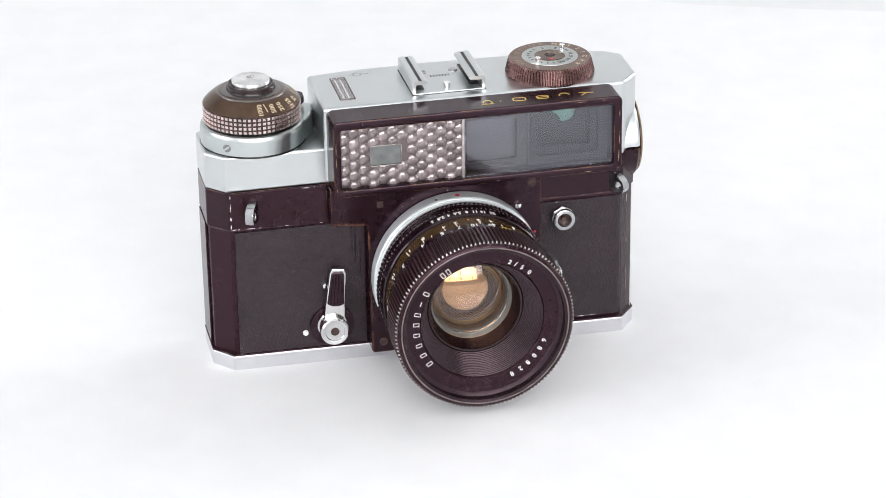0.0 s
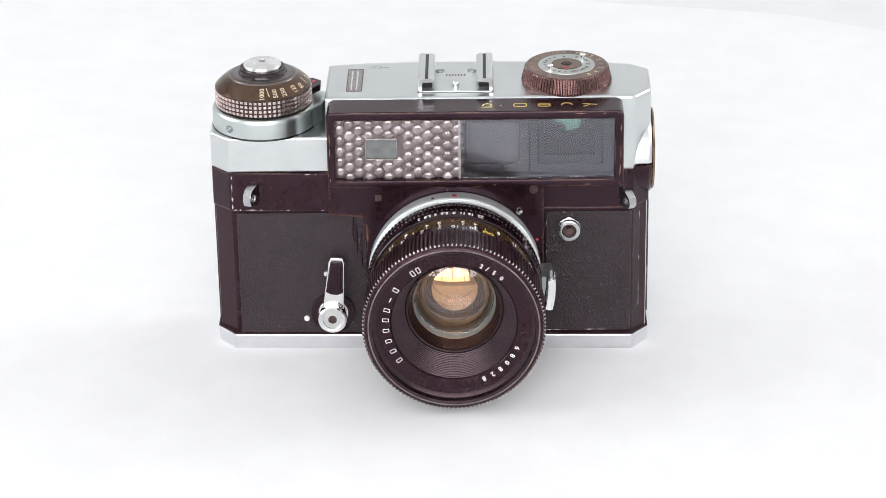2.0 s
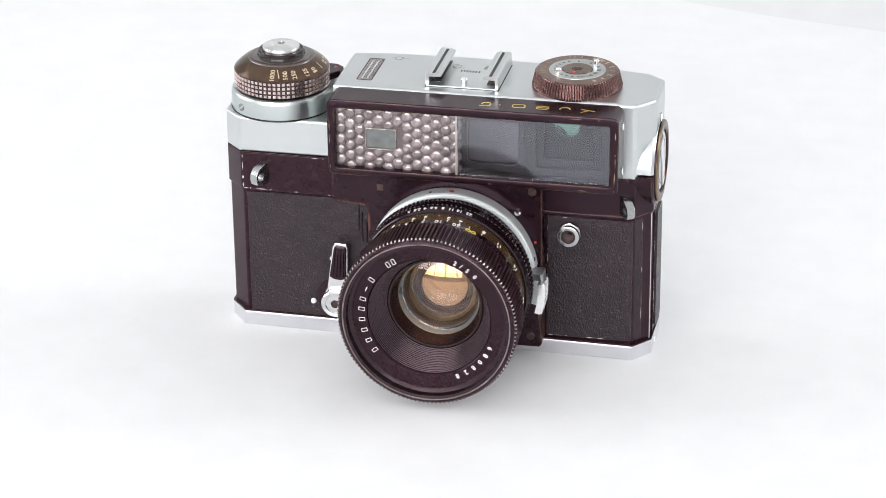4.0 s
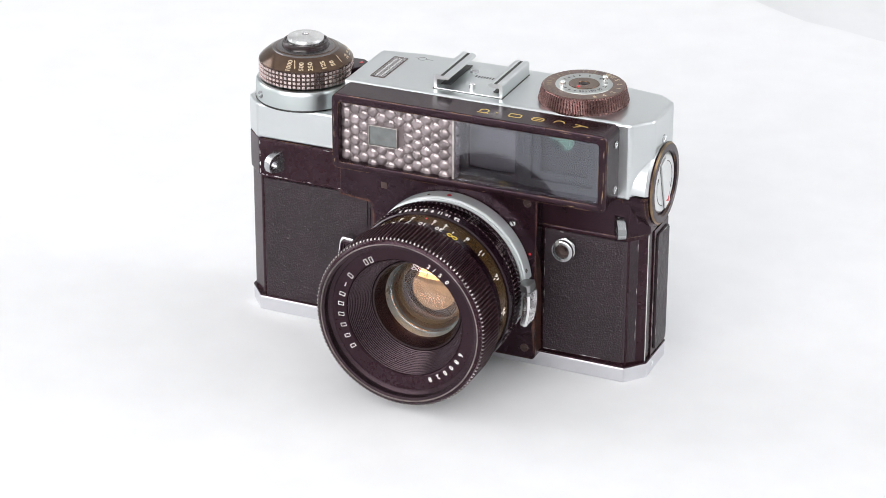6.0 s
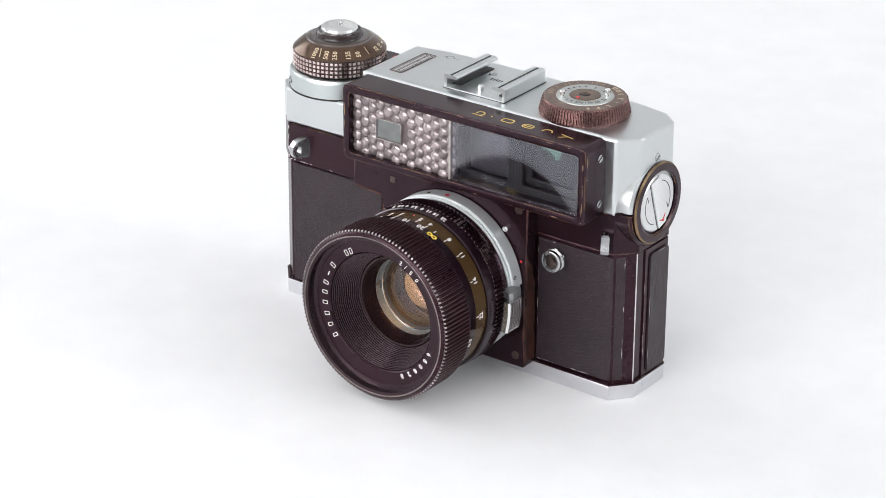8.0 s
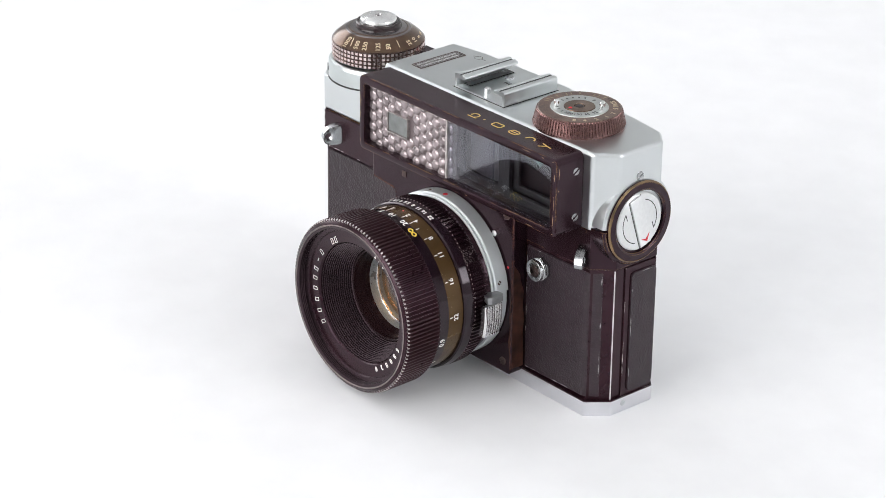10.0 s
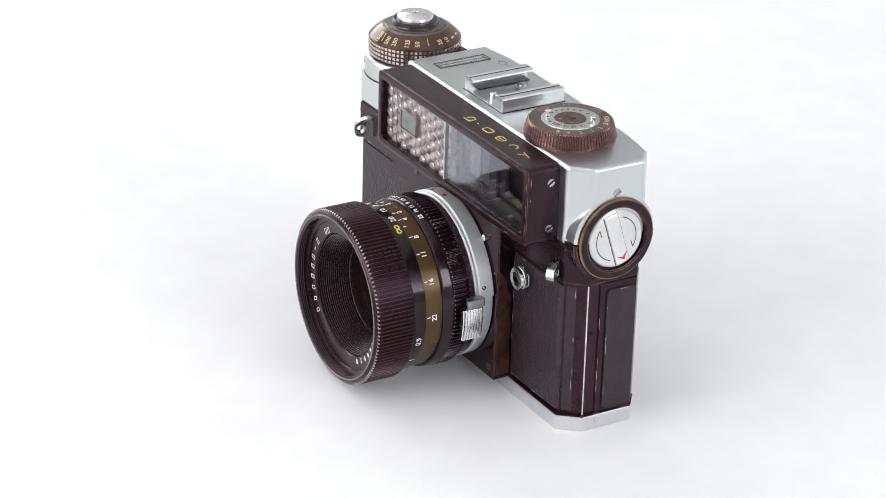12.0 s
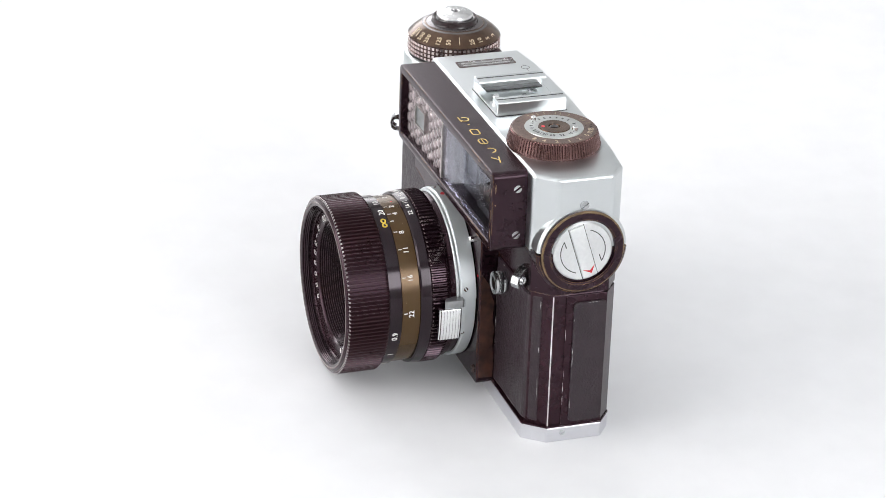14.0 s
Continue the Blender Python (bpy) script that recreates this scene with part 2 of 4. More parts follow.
def turned(mat, axis, amount):
    """Fine circular lathe marks round an axis of the part, which stretch its highlights."""
    n, l = mat.node_tree.nodes, mat.node_tree.links
    t = n.new("ShaderNodeTangent")
    t.direction_type, t.axis = "RADIAL", axis
    b = n["Principled BSDF"]
    b.inputs["Anisotropic"].default_value = amount
    b.inputs["Anisotropic Rotation"].default_value = 0.25
    l.new(t.outputs[0], b.inputs["Tangent"])


for m in (NAMERING, THREAD, RIDGED, TURNEDBLACK, MAROON):
    turned(m, "Y", 0.75)
turned(TURNEDSTEEL, "Z", 0.8)
turned(CONE, "Z", 0.7)
turned(DISC, "X", 0.7)


# ---- mesh helpers: lengths in millimetres ----
def part(name, bm, mat, parent, label="", angle=32, m=None):
    if m is not None:
        bm.transform(m)
    bmesh.ops.recalc_face_normals(bm, faces=bm.faces)
    bm.transform(Matrix.Scale(0.001, 4))
    me = bpy.data.meshes.new(name)
    for f in bm.faces:
        f.smooth = True
    areas = {f: f.calc_area() for f in bm.faces}
    for e in bm.edges:
        if len(e.link_faces) == 2:
            turn = e.calc_face_angle(0.0)
            a, b = (areas[f] for f in e.link_faces)
            uneven = max(a, b) > 6 * min(a, b)
            e.smooth = not (turn > radians(angle) or (uneven and turn > radians(4)))
    bm.to_mesh(me)
    bm.free()
    me.materials.append(mat)
    ob = new(name, me)
    ob.parent = parent
    if label:
        tagged(ob, label=label)
    return ob


def join(*bms):
    """The first bmesh with the others added."""
    for b in bms[1:]:
        me = bpy.data.meshes.new("tmp")
        b.to_mesh(me)
        b.free()
        bms[0].from_mesh(me)
        bpy.data.meshes.remove(me)
    return bms[0]


def lathe(profile, n=96, close=False, teeth=None):
    """A turned solid round z from (radius, z) pairs; teeth: {index: (count, depth)} cuts flutes into that ring of points."""
    bm = bmesh.new()
    rings = []
    for i, (r, z) in enumerate(profile):
        if r < 1e-6:
            rings.append([bm.verts.new((0, 0, z))])
            continue
        ring = []
        for k in range(n):
            a = 2 * math.pi * k / n
            rr = r
            if teeth and i in teeth:
                rr = r - teeth[i] * (k % 4 in (2, 3))
            ring.append(bm.verts.new((rr * math.cos(a), rr * math.sin(a), z)))
        rings.append(ring)
    pairs = list(zip(rings, rings[1:])) + ([(rings[-1], rings[0])] if close else [])
    for a, b in pairs:
        for k in range(n):
            j = (k + 1) % n
            if len(a) == 1 and len(b) == 1:
                continue
            if len(a) == 1:
                bm.faces.new((a[0], b[k], b[j]))
            elif len(b) == 1:
                bm.faces.new((a[k], a[j], b[0]))
            else:
                bm.faces.new((a[k], a[j], b[j], b[k]))
    return bm


def prism(poly, z0, z1, bevel=0.0, segments=2, top_only=False):
    bm = bmesh.new()
    lower = [bm.verts.new((x, y, z0)) for x, y in poly]
    upper = [bm.verts.new((x, y, z1)) for x, y in poly]
    bm.faces.new(lower[::-1])
    bm.faces.new(upper)
    for k in range(len(poly)):
        j = (k + 1) % len(poly)
        bm.faces.new((lower[k], lower[j], upper[j], upper[k]))
    if bevel:
        edges = [e for e in bm.edges if not top_only or all(v.co.z > z1 - 1e-6 for v in e.verts)]
        bmesh.ops.bevel(bm, geom=edges, offset=bevel, segments=segments, profile=0.5, affect="EDGES")
    return bm


def box(x0, x1, y0, y1, z0, z1, bevel=0.0, segments=2):
    return prism([(x0, y0), (x1, y0), (x1, y1), (x0, y1)], z0, z1, bevel, segments)


def rounded(x0, x1, y0, y1, r, n=6):
    """The corner points of a rounded rectangle."""
    out = []
    for cx, cy, a0 in ((x1 - r, y0 + r, -90), (x1 - r, y1 - r, 0), (x0 + r, y1 - r, 90), (x0 + r, y0 + r, 180)):
        for k in range(n + 1):
            a = radians(a0 + 90 * k / n)
            out.append((cx + r * math.cos(a), cy + r * math.sin(a)))
    return out


def plate_with_hole(outer, inner, z0, z1, bevel=0.0):
    """A flat frame between two outlines with the same number of points."""
    bm = bmesh.new()
    n = len(outer)
    rings = [[bm.verts.new((x, y, z)) for x, y in poly] for poly, z in ((outer, z0), (outer, z1), (inner, z1), (inner, z0))]
    for a, b in zip(rings, rings[1:] + rings[:1]):
        for k in range(n):
            j = (k + 1) % n
            bm.faces.new((a[k], a[j], b[j], b[k]))
    if bevel:
        ring_edges = [e for e in bm.edges if all(abs(v.co.z - z1) < 1e-6 for v in e.verts) and (e.verts[0] in rings[1]) == (e.verts[1] in rings[1])]
        bmesh.ops.bevel(bm, geom=ring_edges, offset=bevel, segments=2, profile=0.5, affect="EDGES")
    return bm


def at(x, y, z, rx=0, ry=0, rz=0):
    return pose(x, y, z, rx, ry, rz)


FRONT = pose(0, 0, 0, 90)  # local z to the front (-y), local y up
SIDE = Matrix(((0, 0, 1, 0), (1, 0, 0, 0), (0, 1, 0, 0), (0, 0, 0, 1)))  # local z to +x, local x to the back, local y up


def lettering(name, body, size, mat, parent, m, depth=0.06, label="", align="CENTER"):
    """Raised characters of the built-in font, as one mesh, in millimetres at the pose m."""
    cu = bpy.data.curves.new("tmp", "FONT")
    cu.body, cu.size, cu.extrude = body, size, depth
    cu.align_x, cu.align_y = align, "CENTER"
    cu.resolution_u = 2
    cu.offset = size * 0.014
    tmp = new("tmp", cu)
    dg = bpy.context.evaluated_depsgraph_get()
    me = bpy.data.meshes.new_from_object(tmp.evaluated_get(dg))
    bpy.data.objects.remove(tmp)
    bpy.data.curves.remove(cu)
    bm = bmesh.new()
    bm.from_mesh(me)
    bpy.data.meshes.remove(me)
    return part(name, bm, mat, parent, label, m=m)


def screw(name, parent, m, r=1.0, mat=None, slot=35, label=""):
    """A slotted screw head: two rounded halves over a sunken base."""
    halves = []
    for turn in (0, 180):
        pts = [(r * math.cos(radians(a)), r * math.sin(radians(a))) for a in range(14, 167, 19)]
        b = prism(pts, -0.3, 0.42, 0.12, 1, True)
        b.transform(pose(0, 0, 0, 0, 0, slot + turn))
        halves.append(b)
    return part(name, join(lathe([(0, 0.02), (r, 0.02), (r * 1.12, -0.1), (r * 1.12, -0.4), (0, -0.4)], 24), *halves), mat or CHROME, parent, label, m=m)


def sweep(profile, a0, a1, n=48):
    """A closed (radius, z) outline swept round z from a0 to a1 degrees, with end caps."""
    bm = bmesh.new()
    rings = []
    for k in range(n + 1):
        a = radians(a0 + (a1 - a0) * k / n)
        rings.append([bm.verts.new((r * math.cos(a), r * math.sin(a), z)) for r, z in profile])
    m = len(profile)
    for a, b in zip(rings, rings[1:]):
        for i in range(m):
            j = (i + 1) % m
            bm.faces.new((a[i], a[j], b[j], b[i]))
    bm.faces.new(rings[0][::-1])
    bm.faces.new(rings[-1])
    return bm


def basis(right, up, normal, origin):
    return Matrix.Translation(origin) @ Matrix((right, up, normal)).transposed().to_4x4()


def polar(a):
    a = radians(a)
    return Vector((math.cos(a), math.sin(a), 0)), Vector((-math.sin(a), math.cos(a), 0))


Z = Vector((0, 0, 1))


def on_barrel(axis, a, r, z):
    """On a barrel round z, character tops towards +z."""
    er, et = polar(a)
    return axis @ basis(et, Z, er, er * r + Z * z)


def on_face(axis, a, r, z):
    """On a flat face round z, character tops outwards."""
    er, et = polar(a)
    return axis @ basis(-et, er, Z, er * r + Z * z)


def on_dial(axis, a, r, z):
    """On a flat dial, read from outside it."""
    er, et = polar(a)
    return axis @ basis(et, -er, Z, er * r + Z * z)


def on_cone(axis, a, r, z, slope):
    """On a cone, read from the rim inwards."""
    er, et = polar(a)
    c, s = math.cos(radians(slope)), math.sin(radians(slope))
    return axis @ basis(-er * c + Z * s, -et, er * s + Z * c, er * r + Z * z)


# ---- the room and the table ----
def setting(name, bm, mat, label, category):
    ob = part(name, bm, mat, None)
    return tagged(ob, label, category, kind="structure")


setting("table_sheet", prism([(-900, -900), (800, -900), (800, 60), (500, 178), (350, 244), (279, 273), (235, 288), (199, 301), (163, 320), (147, 326), (121, 331), (83, 338), (56, 345), (38, 348), (22, 354), (5, 363), (-20, 379), (-54, 400), (-150, 457), (-400, 600), (-900, 740)], -5.5, 0, 2.6, 3, True), SHEET, "smooth matt white sheet spread on a table", "table surface")
setting("table_top", box(-1000, 900, -950, 900, -40, -5.6), TABLE, "pale grey table top under the white sheet", "table")
setting("floor", box(-2300, 2300, -2500, 2100, -850, -750), FLOORMAT, "plain grey floor below the table", "floor")
setting("ceiling", box(-2300, 2300, -2500, 2100, 1900, 2000), WALL, "plain white ceiling", "ceiling")
# unseen walls, added to shape fill light and what the metal mirrors
setting("wall_back", box(-2300, 2300, 2000, 2100, -750, 1900), FARWALL, "unseen wall, tone set for bounce light", "wall")
setting("wall_right", box(2200, 2300, -2400, 2000, -750, 1900), WALL, "unseen wall, tone set for bounce light", "wall")
setting("wall_left", box(-2300, -2200, -2400, 2000, -750, 1900), BACKWALL, "unseen wall, tone set for bounce light", "wall")
setting("wall_front", box(-2300, 2300, -2500, -2400, -750, 1900), WALL, "unseen wall, tone set for bounce light", "wall")
# glazing bars in front of the bright window
for k, x in enumerate((-1560, -830, -100, 640)):
    setting("window_bar", box(x - 35, x + 35, -2355, -2310, 290, 1610), WALL, "white painted upright window bar", "window bar")
setting("window_bar", box(-1560, 640, -2352, -2313, 1130, 1190), WALL, "white painted level window bar", "window bar")

# ---- the film camera ----
film_camera = tagged(new("film_camera"), "worn black and chrome vintage rangefinder film camera standing on white sheet", "film camera")
C = film_camera
# it stands with a slight lean on its base
C.location.z, C.rotation_euler.y = -0.00205, -0.0095


def plan(front, back, xf, xs, yf, yb, xl):
    """The eight-cornered outline of the body."""
    return [(-xf, front), (xf, front), (xs, yf), (xs, yb), (xf - 1, back), (-xf + 1, back), (-xl, yb), (-xl, yf)]


base_bm = prism([(-69.0, -15.5), (68.6, -15.5), (74.2, -8.4), (74.2, 10.4), (68.6, 14.9), (-68.6, 14.9), (-75.2, 10.4), (-75.2, -8.2)], 0, 5.3, 0.35)
for v in base_bm.verts:
    v.co.z += 2.05 - 0.0095 * v.co.x
base = part("base_plate", base_bm, BASEMETAL, C, "polished metal base plate")
# dark strip modelled for the shaded gap between body and base
seam_bm = prism([(-69.0, -15.4), (68.6, -15.4), (74.3, -8.4), (74.3, 10.4), (68.6, 15.0), (-68.6, 15.0), (-75.3, 10.4), (-75.3, -8.2)], 5.25, 5.85, 0.12)
for v in seam_bm.verts:
    v.co.z += 2.05 - 0.0095 * v.co.x
part("base_seam", seam_bm, BLACKPLAIN, C, "dark strip for the shadow line above the base plate")
screw("base_screw", base, Matrix.Translation((74.1, -3.0, 4.6)) @ SIDE, 1.0)
part("body", prism(plan(-14.0, 14.0, 68.0, 73.4, -8.0, 9.6, 74.3), 6.0, 54.5, 0.35), BLACKPLAIN, C, "black lacquered metal body")
# the removable back wraps round the ends
part("back_door", prism([(-74.2, -3.7), (-75.1, -3.7), (-75.1, 10.2), (-68.4, 14.7), (68.4, 14.7), (73.9, 10.2), (73.9, -3.7), (73.0, -3.7), (73.0, 9.3), (67.8, 13.4), (-67.8, 13.4), (-74.2, 9.3)], 6.0, 54.0, 0.15), BLACKPLAIN, C, "black lacquered removable back")
part("edge_strip", prism([(73.25, -8.18), (73.48, -8.06), (73.46, -7.8), (73.2, -7.8)], 6.4, 54.0), WORN, C, "edge rubbed to bare metal")
part("leather_panel", prism([(38.7, -13.9), (38.7, -14.75), (66.4, -14.75), (67.6, -14.3), (71.0, -11.0), (70.2, -10.4), (67.4, -13.9)], 8.2, 53.2, 0.18), LEATHER, C, "black grained leather covering")
part("leather_panel", prism([(-66.6, -13.9), (-66.6, -14.8), (-22.5, -14.8), (-22.5, -13.9)], 8.0, 53.6, 0.18), LEATHER, C, "black grained leather covering")
side_panel = prism(rounded(-1.2, 9.9, 8.4, 51.6, 1.4), 73.8, 74.5, 0.2)
part("leather_panel", side_panel, LEATHER, C, "black grained leather covering", m=SIDE)
part("leather_fold", join(*[prism([(x, -14.5), (x + 0.5, -15.2), (x + 1.1, -14.5)], z0, z1, 0.1) for x, z0, z1 in ((-27.5, 42, 52.5), (-26.4, 38, 49), (-24.8, 33, 46))]), LEATHER, C, "creased leather")
part("upper_body", prism(plan(-14.6, 15.2, 68.4, 74.0, -8.2, 10.4, 74.9), 54.6, 68.4, 0.35), BLACK, C, "black enamelled upper band")
part("band_plate", prism([(-68.0, 55.0), (-34.9, 54.4), (-34.9, 68.2), (-68.0, 68.2)], 14.4, 15.3, 0.15), BLACKPLAIN, C, "black lacquered band plate with rubbed edges", m=FRONT)

# silver covers
shoulder = part("shoulder_cover", prism([(-34, -14.7), (-68.8, -14.7), (-74.9, -8.3), (-74.9, 10.4), (-68, 15.6), (-34, 17.0)], 68.5, 81.3, 0.7, 3), CHROME, C, "satin chrome shoulder cover")
top_cover = part("top_cover", prism([(-35.2, -15.2), (68.4, -15.2), (74.3, -8.4), (74.5, 10.2), (68.6, 15.2), (55, 16.4), (35, 17.6), (7, 18.3), (-21, 17.6), (-35.2, 16.4)], 68.5, 95.5, 1.0, 3), CHROME, C, "satin chrome top cover")
RWC = Matrix.Translation((0, 0.4, 70.1)) @ SIDE
part("knob_boss", sweep([(0.5, 66), (15.2, 66), (15.2, 73.6), (14.4, 74.5), (0.5, 74.5)], 2, 178, 40), CHROME, top_cover, m=RWC)
part("knob_skirt", sweep([(0.5, 66), (15.3, 66), (15.3, 73.8), (14.6, 74.6), (0.5, 74.6)], 181, 359, 40), BLACK, C, "black skirt round the rewind knob", m=RWC)
screw("cover_screw", top_cover, Matrix.Translation((74.4, 0.4, 85.9)) @ SIDE, 1.5, LUG)

# frame counter window, film plane mark
counter = part("counter_window", plate_with_hole(rounded(-28.3, -22.9, -9.0, 11.6, 0.6), rounded(-27.9, -23.3, -8.6, 11.2, 0.4), 95.10, 95.62), BROWNDARK, C, "sunken frame counter window with dark rim")
part("drum", box(-27.8, -23.4, -8.5, 11.1, 95.00, 95.52), BROWNDARK, counter)
# white bars paint the striped reflection in the counter glass
part("drum_scale", box(-26.9, -26.4, -7.3, 9.8, 95.40, 95.56), WHITEPAINT, counter)
part("drum_scale", box(-25.1, -24.6, -7.3, 9.8, 95.40, 95.56), WHITEPAINT, counter)
part("pane", box(-27.8, -23.4, -8.5, 11.1, 95.58, 95.66), COUNTERGLASS, counter)
part("film_plane_mark", join(lathe([(1.35, 94.0), (1.35, 94.04), (1.5, 94.04), (1.5, 94.0)], 32, True), box(1.5, 4.0, -0.07, 0.07, 94.0, 94.04), box(-2.6, -1.5, -0.07, 0.07, 94.0, 94.04)), DARKINK, C, "engraved dark film plane mark", m=at(-18.4, 13.2, 1.5))

# ---- window housing ----
HX0, HX1, HZ0, HZ1 = -34.3, 64.4, 67.8, 94.9
housing = part("window_housing", plate_with_hole(rounded(HX0, HX1, HZ0, HZ1, 2.2), rounded(-31.7, 61.4, 70.4, 91.8, 0.8), 13.8, 27.0, 0.6), BLACK, C, "black enamelled window housing with worn brass edges", m=FRONT)
part("housing_back", box(-31.9, 61.6, -16.0, -15.0, 69.8, 92.2), INNER, housing)
part("housing_floor", box(-31.8, 61.5, -23.8, -15.8, 70.1, 70.45), INNER, housing)
part("front_glass", box(32.9, 61.3, -25.7, -25.1, 70.5, 91.7), GLASS, housing, "clear finder glass").visible_shadow = False
part("front_glass", box(10.2, 32.8, -25.5, -25.1, 70.5, 91.7), FROSTED, housing, "dull screen glass").visible_shadow = False
part("divider", box(9.4, 10.2, -25.9, -21.3, 70.5, 91.7, 0.1), CELLEDGE, housing, "clear plastic edge")
# behind the glass: a grey screen and the finder bezel
part("screen_frame", plate_with_hole(rounded(10.2, 32.8, 70.4, 91.2, 0.4), rounded(12.4, 29.6, 73.0, 88.2, 1.4), 19.2, 20.2, 0.2), GREYBEZEL, housing, m=FRONT)
bulge = [(12.2 + 17.6 * k / 16, -17.0 - 1.1 * math.sin(math.pi * k / 16)) for k in range(17)]
part("screen", prism(bulge + [(29.8, -16.4), (12.2, -16.4)], 72.8, 88.4), GREYSCREEN, housing, "dull grey bulged screen")
part("finder_frame", plate_with_hole(rounded(33.0, 60.9, 70.4, 91.2, 0.4), rounded(35.8, 57.6, 73.2, 90.0, 1.2), 19.7, 21.1, 0.3), GREYBEZEL, housing, m=FRONT)
part("finder_bezel", plate_with_hole(rounded(36.0, 57.4, 73.4, 89.8, 1.0), rounded(38.4, 54.8, 75.8, 88.2, 0.8), 18.3, 19.3, 0.3), DARKBEZEL, housing, m=FRONT)
part("finder_lens", lathe([(0, 0.9)] + [(4.2 * math.sin(radians(a)) / math.sin(radians(30)), 0.9 - 8.4 * (1 - math.cos(radians(a)))) for a in range(5, 31, 5)], 40), GREEN, housing, "green coated finder lens", m=Matrix.Translation((46.1, -20.05, 88.4)) @ FRONT)
for z in (89.2, 73.2):
    screw("side_screw", housing, Matrix.Translation((64.3, -18.5, z)) @ SIDE, 1.35, LUG)
# gilt maker's mark as plain shapes
HT = HZ1 + 0.02


def gilt(bm, x):
    part("gilt_mark", bm, GOLD, housing, "gilt plain mark", m=at(x - 1.0, -21.5, HT))


GH = 0.08
gilt(join(sweep([(1.25, 0), (1.7, 0), (1.7, GH), (1.25, GH)], -60, 200, 20), box(-2.1, 1.9, -1.75, -1.35, 0, GH)), 20.2)
gilt(lathe([(0, GH), (0.35, GH), (0.35, 0)], 12), 24.7)
gilt(plate_with_hole(rounded(-2.3, 2.3, -1.4, 1.6, 1.0), rounded(-1.9, 1.9, -1.0, 1.2, 0.7), 0, GH), 31.1)
gilt(join(plate_with_hole(rounded(-2.2, 2.2, -1.4, 1.6, 1.4), rounded(-1.8, 1.8, -1.0, 1.2, 1.0), 0, GH), box(-1.7, 1.7, -0.1, 0.3, 0, GH)), 39.1)
gilt(sweep([(1.5, 0), (1.95, 0), (1.95, GH), (1.5, GH)], 5, 190, 20), 46.6)
gilt(join(prism([(-2.4, 1.2), (-2.4, 0.8), (2.4, -0.2), (2.4, 0.2)], 0, GH), prism([(-2.2, -1.6), (-1.8, -1.7), (0.6, 0.5), (0.2, 0.6)], 0, GH)), 54.2)

# ---- light cell: a bubbled clear cover over the cell ----
cell = part("light_cell", box(-31.6, 9.4, -24.2, -21.4, 70.5, 91.7), CELLBACK, C, "clear bubbled plastic light cell cover")
bump = [(0, 1.15), (0.65, 1.07), (1.2, 0.86), (1.6, 0.54), (1.88, 0.2), (2.02, -0.2), (2.05, -0.5)]
hexagon = lathe(bump, 18)
for v in hexagon.verts:
    r = math.hypot(v.co.x, v.co.y)
    if r > 1.0:
        a = (math.degrees(math.atan2(v.co.y, v.co.x)) - 30 + 720) % 60 - 30
        k = 1 + (0.925 / math.cos(radians(a)) - 1) * (r - 1.0) / 0.9
        v.co.x, v.co.y = v.co.x * k, v.co.y * k
tmp = part("lenslet", hexagon, CELL, cell, m=FRONT)
bump_mesh = tmp.data
bpy.data.objects.remove(tmp)
for i in range(13):
    for j in range(6):
        x = -30.2 + 3.28 * i
        z = 72.3 + 3.8 * j - (1.9 if i % 2 else 0)
        if z > 91.4 or z < 70.2 or (-22.6 < x < -9.9 and 76.4 < z < 85.6):
            continue
        ob = new("lenslet", bump_mesh)
        ob.parent = cell
        ob.location = (x * 0.001, -0.0241, z * 0.001)
        ob.scale = (1.1, 0.58 + 0.06 * ((i * 5 + j * 3) % 4), 1.1)
part("meter_frame", plate_with_hole(rounded(-21.6, -10.9, 77.3, 84.8, 0.4), rounded(-21.25, -11.25, 77.65, 84.45, 0.2), 23.8, 25.3, 0.15), CELLEDGE, cell, m=FRONT)
part("meter_window", box(-21.2, -11.3, -24.7, -24.4, 77.8, 84.3), METERGREY, cell, "grey meter window", )

# ---- lens mount plate ----
apron = part("mount_plate", prism([(-34.7, 68.0), (-34.7, 55.5), (-34.3, 55.0), (-23.8, 54.8), (-22.4, 54.2), (-21.9, 52.8), (-21.9, 7.0), (-21.1, 6.05), (37.2, 6.05), (38.0, 7.0), (38.0, 68.0)], 13.8, 20.5, 0.45), PLATE, C, "black enamelled lens mount plate, edges rubbed brown", m=FRONT)
for x, z in ((34.5, 63.9), (34.2, 10.2), (-17.8, 10.0)):
    screw("plate_screw", apron, Matrix.Translation((x, -20.6, z)) @ FRONT, 1.35, BROWNDARK)
part("plate_plug", box(-19.0, -16.8, -20.7, -20.3, 60.3, 62.5, 0.1), BROWNDARK, apron)

wear_edge = [(-19.9, 8.4), (-14.9, 8.2), (-14.8, 14), (-15.3, 20), (-14.9, 26), (-15.6, 31), (-15.2, 36), (-16.6, 40), (-17.2, 43), (-18.9, 45.5), (-20.0, 47), (-20.0, 30), (-20.0, 12)]
part("rubbed_edge", prism(wear_edge, 37.9, 38.06), RUBBED, apron, "plate edge rubbed brown", m=SIDE)
part("rubbed_edge", prism([(37.6, 9), (37.3, 13), (36.7, 18), (37.2, 24), (36.8, 30), (37.4, 36), (37.6, 40)], 20.4, 20.54), RUBBED, apron, "plate edge rubbed brown", m=FRONT)

